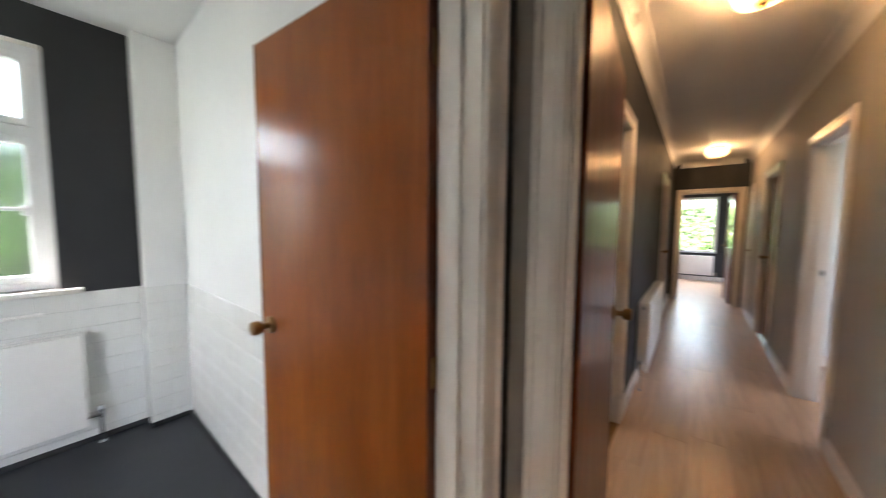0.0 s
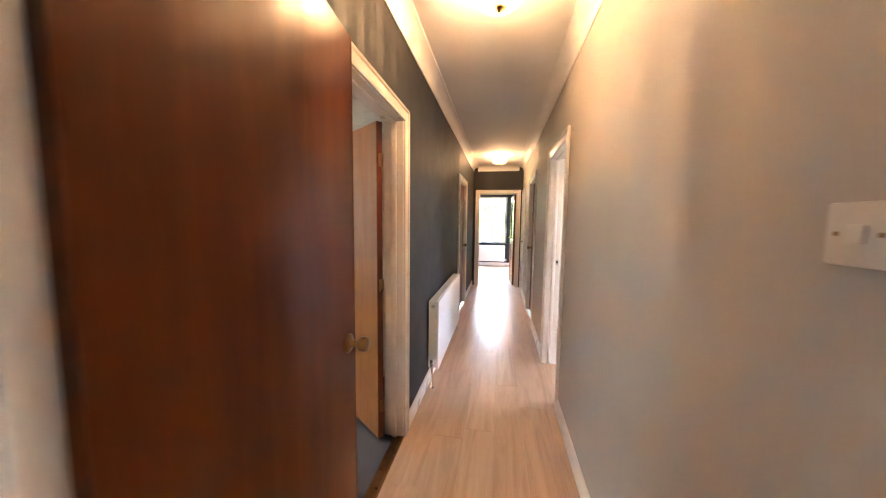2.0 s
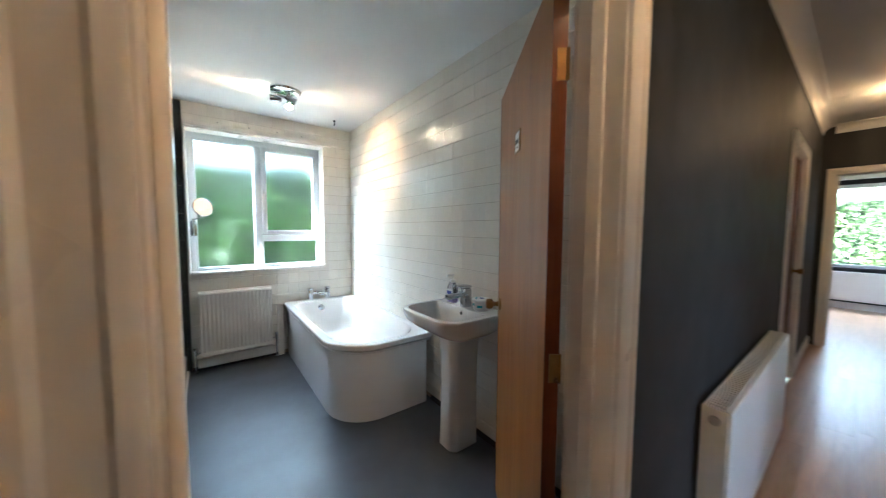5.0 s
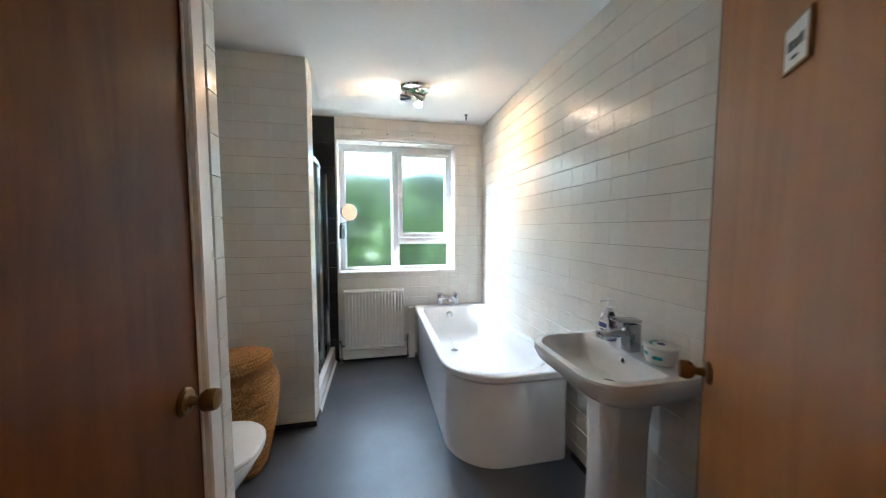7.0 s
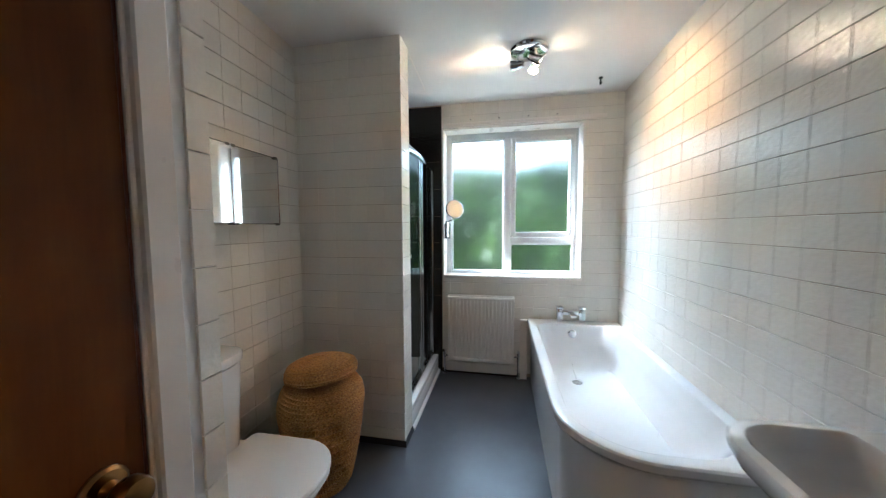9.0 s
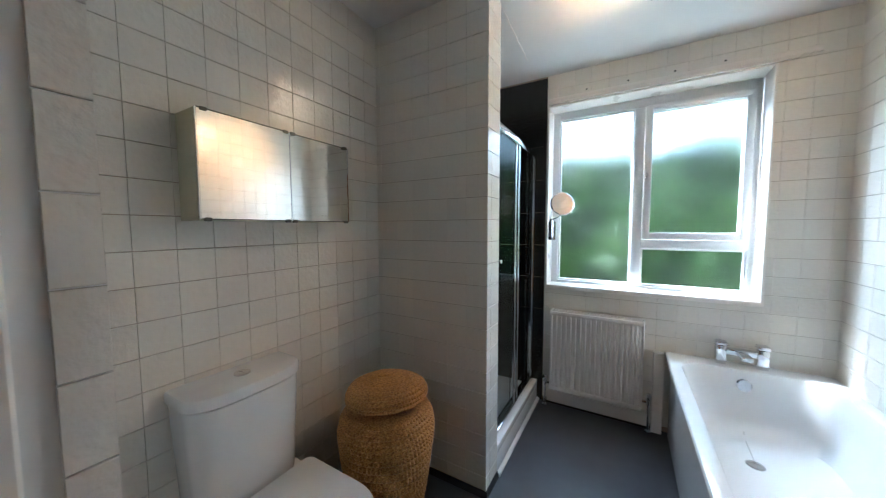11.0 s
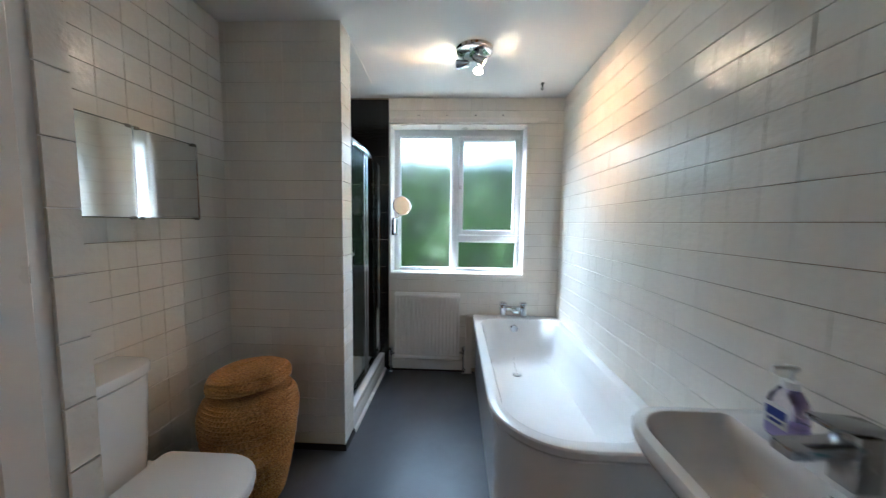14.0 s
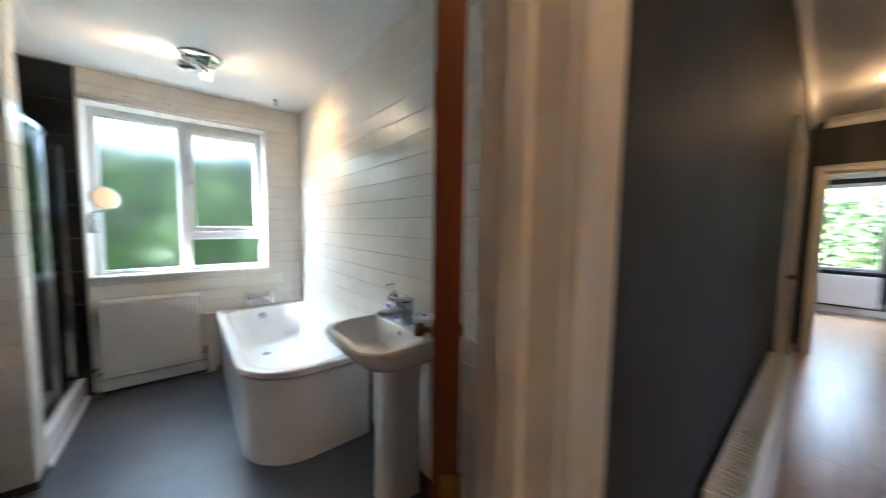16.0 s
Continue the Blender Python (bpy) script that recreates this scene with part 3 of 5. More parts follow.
def door_leaf(name, m, label, width=0.757, height=1.975, t=0.038, face=M_DOOR, edge=M_LIP, hinges=(0.22, 1.0, 1.76), hinge_side=0.0, knobs=(-1, 1)):
    """A flush leaf from the hinge at the origin along local x, its thickness from 0 to t along local y."""
    base = thing(name, m.translation, label, "door", kind="structure")
    part("leaf", moved(box(0.004, width - 0.004, 0.001, t - 0.001, 0.006, 0.006 + height, 0.0015, 1), m), face, base)
    for a, b in ((0.0, 0.004), (width - 0.004, width)):
        part("lipping", moved(box(a, b, 0.0, t, 0.006, 0.006 + height, 0.0005, 1), m), edge, base)
    for s in knobs:
        k = moved(knob_bm(s), m @ Matrix.Translation((width - 0.06, t if s > 0 else 0.0, 1.0)))
        part("knob", k, M_BRASS, base, "aged brass door knob")
    for z in hinges:
        part("hinge", moved(hinge_bm(-1 if hinge_side else 1), m @ Matrix.Translation((-0.002, hinge_side, z))), M_BRASS, base, "brass butt hinge")
    part("latch_plate", moved(box(width - 0.0005, width + 0.0015, t * 0.5 - 0.011, t * 0.5 + 0.011, 0.95, 1.05, 0.0008, 1), m), M_BRASS, base)
    return base


def at_y(x, y):
    return Matrix.Translation((x, y, 0)) @ TURN_Y


door_frame("door_frame_kitchen", at_y(WL, KITCHEN[0]), KITCHEN[1] - KITCHEN[0], WT, "white gloss moulded frame of the kitchen door", stop=0.55)
door_frame("door_frame_bathroom", at_y(WL, BATH[0]), BATH[1] - BATH[0], WT, "white gloss moulded frame of the bathroom door", stop=0.5)
door_frame("door_frame_left_far", at_y(WL, LEFT_FAR[0]), LEFT_FAR[1] - LEFT_FAR[0], WT, "white gloss moulded frame of a closed door", sides=(0,))
door_frame("door_frame_right_near", at_y(WR + WT, RIGHT_NEAR[0]), RIGHT_NEAR[1] - RIGHT_NEAR[0], WT, "white gloss moulded frame of an open doorway")
door_frame("door_frame_right_far", at_y(WR + WT, RIGHT_FAR[0]), RIGHT_FAR[1] - RIGHT_FAR[0], WT, "white gloss moulded frame of a closed door", sides=(1,))
door_frame("door_frame_cross", Matrix.Translation((CROSS[0], CY, 0)), CROSS[1] - CROSS[0], 0.10, "white gloss frame across the corridor", stop=0.35)
door_frame("door_frame_end", Matrix.Translation((FAR_DOOR[0], END, 0)), FAR_DOOR[1] - FAR_DOOR[0], WT, "white gloss frame at the corridor's end")
door_frame("door_frame_cupboard", Matrix.Translation((CUP[0], 1.65, 0)), CUP[1] - CUP[0], 0.094, "plain flat white frame of the cupboard door", sides=(1,), stop=0.3, arch=FLAT)

# narrow cupboard door at the corridor's end, on the greige wall
cup_frame = bmesh.new()
for y0, y1, z0, z1 in ((6.955, 7.025, 0.0, 2.05), (7.59, 7.655, 0.0, 2.05), (7.025, 7.59, 1.985, 2.05)):
    add(cup_frame, box(WR - 0.018, WR, y0, y1, z0, z1, 0.004, 2))
solid("door_frame_end_cupboard", cup_frame, M_GLOSS, "white gloss frame of a narrow cupboard", "door frame")
end_cup = thing("door_8", (WR, 7.3, 0.0), "closed cream painted cupboard door at the corridor's end", "door", kind="structure")
part("leaf", box(WR - 0.012, WR, 7.028, 7.587, 0.008, 1.982, 0.002, 1), M_GLOSS, end_cup)
part("knob", moved(lathe([(0.016, 0.0), (0.016, 0.003), (0.008, 0.006), (0.008, 0.014), (0.015, 0.020), (0.016, 0.03), (0.0, 0.034)], 20), Matrix.Translation((WR - 0.012, 7.08, 1.02)) @ pose(0, 0, 0, 0, -90, 0)), M_BRASS, end_cup)
part("catch", box(WR - 0.035, WR - 0.012, 7.17, 7.25, 1.94, 1.975, 0.004, 2), M_STEEL, end_cup, "grey metal catch at the door's top")

door_leaf("door_1", Matrix.Translation((WL - WT - 0.008, 0.803, 0)) @ pose(0, 0, 0, 0, 0, 185.3) @ Matrix.Translation((0, -0.038, 0)), "open glossy teak veneer kitchen door with a brass knob", face=M_DOOR_KITCHEN, hinge_side=0.0)
door_leaf("door_2", Matrix.Translation((0.063, 1.04, 0)) @ pose(0, 0, 0, 0, 0, 94.1), "open sapele veneer corridor door folded back to the wall", hinge_side=0.038, width=0.745)
bath_door = door_leaf("door_3", Matrix.Translation((-0.213, 2.622, 0)) @ pose(0, 0, 0, 0, 0, 142.0), "open pale wood veneer bathroom door with a brass knob", face=M_DOOR_PALE, hinge_side=0.0, width=0.762)
door_leaf("door_4", Matrix.Translation((CUP[1] - 0.002, 1.742, 0)) @ pose(0, 0, 0, 0, 0, 180), "closed brown wood veneer cupboard door", face=M_DOOR_BROWN, hinges=(), knobs=(-1,), width=0.745)
door_leaf("door_5", Matrix.Translation((WL - 0.03, LEFT_FAR[0] + 0.002, 0)) @ TURN_Y, "closed wood veneer door", hinges=(), knobs=(-1,), width=0.838)
door_leaf("door_6", Matrix.Translation((WR + 0.078, RIGHT_FAR[0] + 0.002, 0)) @ TURN_Y, "closed wood veneer door", hinges=(), knobs=(1,), width=0.775)

# ---- windows ----
def bar(axis, c, half, a, b, x0, x1, bev=0.006):
    """A frame bar of a window in a wall along y: upright at y=c, or level at z=c."""
    if axis == "z":
        return box(x0, x1, c - half, c + half, a, b, bev, 2)
    return box(x0, x1, a, b, c - half, c + half, bev, 2)


def sash(parent, y0, y1, z0, z1, x0, x1, w, glass_mat, name="sash_frame"):
    fr = bmesh.new()
    add(fr, box(x0, x1, y0, y0 + w, z0, z1, 0.005, 2))
    add(fr, box(x0, x1, y1 - w, y1, z0, z1, 0.005, 2))
    add(fr, box(x0, x1, y0 + w - 0.002, y1 - w + 0.002, z0, z0 + w, 0.005, 2))
    add(fr, box(x0, x1, y0 + w - 0.002, y1 - w + 0.002, z1 - w, z1, 0.005, 2))
    f = part(name, fr, M_UPVC, parent)
    p = part("pane", box((x0 + x1) / 2 - 0.003, (x0 + x1) / 2 + 0.003, y0 + w - 0.004, y1 - w + 0.004, z0 + w - 0.004, z1 - w + 0.004), glass_mat, f)
    p.visible_shadow = False
    return f


GX = -3.665
win = thing("window_1", (GX, 2.38, W_Z0), "white plastic window with frosted panes and a top-hung casement", "window", kind="structure")
outer = bmesh.new()
for y0, y1, z0, z1 in ((W_Y0, W_Y0 + 0.048, W_Z0, W_Z1), (W_Y1 - 0.03, W_Y1, W_Z0, W_Z1), (W_Y0 + 0.048, W_Y1 - 0.03, W_Z0, W_Z0 + 0.03), (W_Y0 + 0.048, W_Y1 - 0.03, W_Z1 - 0.058, W_Z1),
                       (2.326, 2.388, W_Z0 + 0.03, W_Z1 - 0.058), (2.388, W_Y1 - 0.03, 1.226, 1.286)):
    add(outer, box(GX - 0.03, GX + 0.03, y0, y1, z0, z1, 0.004, 2))
part("window_frame", outer, M_UPVC, win)
sash(win, W_Y0 + 0.048, 2.326, W_Z0 + 0.03, W_Z1 - 0.058, GX - 0.02, GX + 0.018, 0.012, M_FROST, "bead")
sash(win, 2.388, W_Y1 - 0.03, W_Z0 + 0.03, 1.226, GX - 0.02, GX + 0.018, 0.012, M_FROST, "bead")
casement = sash(win, 2.39, W_Y1 - 0.032, 1.29, W_Z1 - 0.060, GX - 0.012, GX + 0.05, 0.045, M_FROST, "casement")
part("vent", box(GX + 0.03, GX + 0.056, 2.43, 2.93, W_Z1 - 0.095, W_Z1 - 0.072, 0.004, 2), M_UPVC, casement)
part("handle", add(box(GX + 0.05, GX + 0.058, 2.398, 2.414, 1.715, 1.755, 0.003, 2), moved(lathe([(0.0, 0.0), (0.008, 0.0), (0.009, 0.008), (0.006, 0.014), (0.0, 0.015)], 16), Matrix.Translation((GX + 0.056, 2.406, 1.735)) @ pose(0, 0, 0, 0, 90, 0))), M_CHROME, casement, "small chrome window catch")
part("window_sill", box(GX + 0.03, BW + 0.022, W_Y0 - 0.0, W_Y1, W_Z0 - 0.018, W_Z0 + 0.012, 0.005, 2), M_GLOSS, win)
solid("trim_window_reveal", add(add(box(GX + 0.03, BW + 0.010, W_Y1, W_Y1 + 0.012, W_Z0 - 0.018, W_Z1 + 0.012, 0.003, 1), box(GX + 0.03, BW + 0.010, W_Y0 - 0.012, W_Y0, W_Z0 - 0.018, W_Z1 + 0.012, 0.003, 1)),
                                box(GX + 0.03, BW + 0.010, W_Y0, W_Y1, W_Z1, W_Z1 + 0.012, 0.003, 1)), M_GLOSS, "white painted lining of the window reveal", "trim")
rail = bmesh.new()
add(rail, box(BW + 0.004, BW + 0.026, 1.76, 3.075, 2.281, 2.298, 0.004, 2))
add(rail, box(BW + 0.004, BW + 0.013, 1.76, 3.165, 2.298, 2.330, 0.003, 2))
solid("trim_curtain_batten", rail, M_GLOSS, "white painted batten over the bathroom window", "trim")

kwin = thing("window_2", (KX - 0.15, -0.3, K_Z0), "white plastic kitchen window with a frosted pane", "window", kind="structure")
kx = KX - 0.10
kf = bmesh.new()
for y0, y1, z0, z1 in ((K_Y1 - 0.05, K_Y1, K_Z0, K_Z1), (K_Y0, K_Y0 + 0.05, K_Z0, K_Z1), (K_Y0 + 0.05, K_Y1 - 0.05, K_Z0, K_Z0 + 0.045), (K_Y0 + 0.05, K_Y1 - 0.05, K_Z1 - 0.05, K_Z1),
                       (K_Y0 + 0.05, K_Y1 - 0.05, 1.84, 1.90), (-0.36, -0.31, K_Z0 + 0.045, 1.84)):
    add(kf, box(kx - 0.03, kx + 0.03, y0, y1, z0, z1, 0.004, 2))
part("window_frame", kf, M_UPVC, kwin)
sash(kwin, -0.31, K_Y1 - 0.05, K_Z0 + 0.045, 1.84, kx - 0.02, kx + 0.045, 0.04, M_FROST, "casement")
sash(kwin, K_Y0 + 0.05, -0.36, K_Z0 + 0.045, 1.84, kx - 0.02, kx + 0.045, 0.04, M_FROST, "casement")
sash(kwin, K_Y0 + 0.05, K_Y1 - 0.05, 1.90, K_Z1 - 0.05, kx - 0.02, kx + 0.045, 0.04, M_FROST, "casement")
part("handle", add(box(kx + 0.045, kx + 0.058, 0.165, 0.19, 1.40, 1.46, 0.003, 2), box(kx + 0.056, kx + 0.07, 0.09, 0.185, 1.425, 1.445, 0.004, 2)), M_UPVC, kwin)
part("window_sill", box(kx + 0.03, KX + 0.05, K_Y0 - 0.05, K_Y1 + 0.09, K_Z0 - 0.03, K_Z0, 0.006, 2), M_GLOSS, kwin)

fwin = thing("window_3", (-0.2, FY, F_Z0), "wide white window of the far room over green hedge", "window", kind="structure")
ff = bmesh.new()
for x0, x1, z0, z1 in ((F_X1 - 0.06, F_X1, F_Z0, F_Z1), (F_X0, F_X0 + 0.06, F_Z0, F_Z1), (F_X0 + 0.06, F_X1 - 0.06, F_Z0, F_Z0 + 0.05), (F_X0 + 0.06, F_X1 - 0.06, F_Z1 - 0.06, F_Z1), (-0.52, -0.46, F_Z0 + 0.05, F_Z1 - 0.06)):
    add(ff, box(x0, x1, FY + 0.06, FY + 0.12, z0, z1, 0.005, 2))
part("window_frame", ff, M_UPVC, fwin)
for a, b in ((F_X0 + 0.06, -0.52), (-0.46, F_X1 - 0.06)):
    p = part("pane", box(a, b, FY + 0.086, FY + 0.092, F_Z0 + 0.05, F_Z1 - 0.06), M_CLEAR, fwin)
    p.visible_shadow = False
part("window_sill", box(F_X0 - 0.05, F_X1 + 0.13, FY - 0.05, FY + 0.06, F_Z0 - 0.03, F_Z0, 0.005, 2), M_DARK, fwin)
solid("trim_pelmet", box(-1.5, 1.0, FY - 0.09, FY, 2.24, 2.33, 0.006, 2), M_GLOSS, "white curtain pelmet over the far window", "pelmet")

# half-glazed door of the far room, open
fd = Matrix.Translation((FAR_DOOR[1] - 0.01, END + WT + 0.01, 0)) @ pose(0, 0, 0, 0, 0, 93)
fdoor = thing("door_7", fd.translation, "open half-glazed wooden door with a lever handle", "door", kind="structure")
fl = bmesh.new()
for x0, x1, z0, z1 in ((0, 0.1, 0.006, 1.98), (0.66, 0.76, 0.006, 1.98), (0.1, 0.66, 0.006, 0.22), (0.1, 0.66, 0.88, 1.0), (0.1, 0.66, 1.87, 1.98)):
    add(fl, box(x0, x1, 0, 0.04, z0, z1, 0.003, 1))
part("leaf", moved(fl, fd), M_DOOR, fdoor)
part("panel", moved(box(0.1, 0.66, 0.012, 0.028, 0.22, 0.88), fd), M_DOOR, fdoor)
part("pane", moved(box(0.1, 0.66, 0.017, 0.023, 1.0, 1.87), fd), M_CLEAR, fdoor)
part("handle", moved(add(box(0.69, 0.73, 0.04, 0.046, 0.93, 1.08, 0.002, 1), tube([(0.71, 0.046, 1.03), (0.71, 0.085, 1.03), (0.62, 0.09, 1.03)], 0.009)), fd), M_BRASS, fdoor, "brass lever handle")


# ---- ceiling lamps ----
def ceiling_bowl(x, y, power, filament):
    z = CH
    lamp = thing("ceiling_light", (x, y, z), "ribbed pressed-glass bowl lamp with a brass finial", "ceiling light", "corridor lamps")
    part("canopy", lathe([(0.110, -0.001), (0.110, -0.010), (0.095, -0.018), (0.02, -0.022), (0.0, -0.022)], 36, (x, y, z)), M_BRASS, lamp)
    prof = [(0.108, -0.022), (0.121, -0.034), (0.125, -0.054), (0.122, -0.082), (0.112, -0.110), (0.090, -0.133), (0.050, -0.147), (0.007, -0.150)]
    n = 200
    rings = []
    for inner in (0, 1):
        for r, dz in prof if not inner else prof[::-1]:
            ring = []
            for i in range(n):
                a = 2 * math.pi * i / n
                rr = r - (0.005 if inner else 0.0) + (0 if inner else 0.003 * math.cos(a * 40) * min(1, r / 0.05))
                ring.append((x + rr * math.cos(a), y + rr * math.sin(a), z + dz + (0.004 if inner else 0)))
            rings.append(ring)
    bowl = part("shade", loft(rings, False, False), M_BOWL, lamp, "pressed glass bowl shade")
    bowl.visible_shadow = False
    for i in range(36):
        a = 2 * math.pi * (i + 0.5) / 36 + 0.03 * math.sin(i * 2.7)
        w = 0.0054 + 0.0012 * math.sin(i * 1.9)
        rib = loft([[(x + (r - 0.007) * math.cos(a + s * w / 0.118), y + (r - 0.007) * math.sin(a + s * w / 0.118), z + dz + d) for s, d in ((-1, 0), (1, 0), (1, 0.002), (-1, 0.002))] for r, dz in prof[:7]])
        part("rib", rib, M_RIB, lamp)
    for r, dz in ((0.1145, -0.084), (0.104, -0.111), (0.082, -0.133)):
        part("rib_ring", loft([[(x + q * math.cos(k * math.pi / 24), y + q * math.sin(k * math.pi / 24), z + dz + e) for k in range(48)] for q, e in ((r, -0.0016), (r, 0.0016), (r - 0.002, 0.0016), (r - 0.002, -0.0016), (r, -0.0016))], False, False), M_RIB, lamp)
    # ring added low in the bowl to keep direct lamplight off the walls
    part("base", lathe([(0.020, -0.1465), (0.040, -0.1445), (0.040, -0.1425), (0.020, -0.1445), (0.020, -0.1465)], 36, (x, y, z)), M_RIB, lamp)
    part("finial", lathe([(0.0, -0.173), (0.005, -0.171), (0.008, -0.164), (0.005, -0.158), (0.011, -0.154), (0.011, -0.150), (0.0, -0.149)], 16, (x, y, z)), M_BRASS, lamp)
    part("bulb", lathe([(0.0, -0.100), (0.014, -0.095), (0.020, -0.082), (0.018, -0.066), (0.010, -0.05), (0.009, -0.024), (0.0, -0.023)], 20, (x, y, z)), M_BULB, lamp).visible_shadow = False
    for watts, radius in ((power, 0.042), (power * 0.6, filament)):
        data = bpy.data.lights.new("lamp_light", "POINT")
        data.energy, data.color, data.shadow_soft_size = watts, (1.0, 0.56, 0.235), radius
        li = new("lamp_light", data)
        li.location = (x, y, z - 0.078)
    return lamp


ceiling_bowl(0.46, 2.385, 1.3, 0.0018)
ceiling_bowl(0.455, 6.48, 0.9, 0.006)


# ---- radiators ----
def convector(name, m, width, height, depth, ridges, label):
    """A panel radiator from the origin along local x, its back on local y=0, its base at z=0."""
    r = thing(name, m.translation, label, "radiator")
    d0, d1 = 0.018, depth
    if ridges:
        prof, pitch = [(0.0, d1 - 0.004)], width / ridges
        for i in range(ridges):
            u = i * pitch
            prof += [(u + pitch * 0.12, d1 - 0.003), (u + pitch * 0.24, d1 - 0.020), (u + pitch * 0.56, d1 - 0.020), (u + pitch * 0.68, d1 - 0.003)]
        prof += [(width, d1 - 0.003), (width, d1 - 0.028), (0.0, d1 - 0.028)]
        body = bmesh.new()
        rings = [[(p[0], p[1], z) for p in prof] for z in (0.03, height - 0.03)]
        add(body, loft(rings))
        add(body, box(0, width, d1 - 0.017, d1, 0.0, 0.032, 0.004, 2))
        add(body, box(0, width, d1 - 0.017, d1, height - 0.032, height - 0.004, 0.004, 2))
    else:
        body = box(0, width, d1 - 0.016, d1, 0.0, height - 0.004, 0.006, 3)
    part("panel", moved(body, m), M_ENAMEL, r)
    part("back_panel", moved(box(0.01, width - 0.01, d0, d0 + 0.014, 0.01, height - 0.01, 0.004, 2), m), M_ENAMEL, r)
    for x0, x1 in ((-0.003, 0.006), (width - 0.006, width + 0.003)):
        part("side_panel", moved(box(x0, x1, d0 - 0.004, d1 - 0.010, 0.02, height - 0.002, 0.002, 1), m), M_ENAMEL, r)
    for x in (0.0, width):
        part("port", moved(moved(lathe([(0.017, 0), (0.017, 0.006), (0.011, 0.007), (0.011, 0.003), (0.0, 0.003)], 20), pose(0, 0, 0, 0, 90 if x else -90, 0)), m @ Matrix.Translation((x + (0.002 if x else -0.002), (d0 + d1) / 2 - 0.006, height - 0.045))), M_STEEL, r)
    grille = bmesh.new()
    for y in (d0, d1 - 0.022):
        add(grille, box(0.004, width - 0.004, y, y + 0.006, height - 0.006, height + 0.002, 0.001, 1))
    k = int(width / 0.022)
    for i in range(k + 1):
        u = 0.006 + (width - 0.016) * i / k
        add(grille, box(u, u + 0.005, d0 + 0.006, d1 - 0.022, height - 0.004, height + 0.001))
    part("grille", moved(grille, m), M_ENAMEL, r)
    return r


def valve(parent, x, y, ztop, to, lever=True):
    part("pipe", tube([(x, y, 0.0), (x, y, ztop)], 0.0085), M_CHROME, parent)
    part("pipe_collar", lathe([(0.02, 0.0), (0.02, 0.004), (0.012, 0.014), (0.009, 0.016)], 18, (x, y, 0.0)), M_CHROME, parent)
    part("valve", add(lathe([(0.013, 0.0), (0.015, 0.008), (0.015, 0.03), (0.011, 0.034), (0.017, 0.037), (0.019, 0.045), (0.017, 0.07), (0.012, 0.076), (0.0, 0.076)], 18, (x, y, ztop - 0.03)),
                      tube([(x, y, ztop - 0.012), to], 0.009)), M_CHROME if lever else M_PLASTIC, parent)


RX = BW + 0.006
rad = convector("radiator", Matrix.Translation((RX, 2.42, 0.15)) @ pose(0, 0, 0, 0, 0, -90), 0.595, 0.605, 0.09, 18, "white ribbed panel radiator under the frosted window")
valve(rad, RX + 0.045, 1.785, 0.19, (RX + 0.045, 1.83, 0.178))
valve(rad, RX + 0.045, 2.46, 0.215, (RX + 0.045, 2.41, 0.203))
solid("trim_bath_end", box(BW + 0.007, BW + 0.05, 2.478, 2.538, 0.0, 0.548, 0.003, 1), M_GLOSS, "cream filler board at the end of the bath", "trim")
solid("trim_pipe_boxing", box(RX, RX + 0.05, 1.80, 2.47, 0.035, 0.125, 0.003, 1), M_GLOSS, "white pipe boxing under the radiator", "trim")

crad = convector("radiator", Matrix.Translation((WL, 4.715, 0.14)) @ pose(0, 0, 0, 0, 0, -90), 1.40, 0.595, 0.10, 0, "long flat white panel radiator on the charcoal wall")
valve(crad, WL + 0.055, 3.275, 0.20, (WL + 0.055, 3.32, 0.188))
valve(crad, WL + 0.055, 4.755, 0.20, (WL + 0.055, 4.71, 0.188))

krad = convector("radiator", Matrix.Translation((KX + 0.006, 0.345, 0.14)) @ pose(0, 0, 0, 0, 0, -90), 1.1, 0.57, 0.10, 0, "white flat panel radiator under the kitchen window")
valve(krad, KX + 0.06, 0.40, 0.19, (KX + 0.06, 0.34, 0.178))
frad = convector("radiator", Matrix.Translation((0.66, FY, 0.15)) @ pose(0, 0, 0, 0, 0, 180), 1.6, 0.50, 0.10, 0, "white panel radiator under the far window")
valve(frad, 0.71, FY - 0.055, 0.2, (0.655, FY - 0.055, 0.188))

rail_pipe = thing("towel_rail", (KX + 0.04, -0.3, 0.84), "white towel rail under the kitchen sill", "towel rail")
part("rail", tube([(KX + 0.05, -0.9, 0.845), (KX + 0.05, 0.21, 0.845)], 0.011), M_ENAMEL, rail_pipe)
for y in (-0.85, 0.19):
    part("bracket", tube([(KX + 0.004, y, 0.845), (KX + 0.05, y, 0.845)], 0.008), M_ENAMEL, rail_pipe)

# ---- bath ----
bath = thing("bathtub", (-2.6, 2.9, 0.0), "white acrylic bath with one rounded corner and a curved panel", "bathtub")
bx0, bx1, by0, by1, bz = BW + 0.008, -1.728, 2.542, BN - 0.007, 0.558


def tub(inset, z, big=0.34, small=0.02, dx0=0.0, dx1=0.0, dy0=0.0, dy1=0.0, n=12):
    r1, r2 = max(big - inset, 0.06), small
    return rrect(bx0 + inset + dx0, bx1 - inset + dx1, by0 + inset + dy0, by1 - inset + dy1, (r2, r1, r2 * 2, r2), z, n)


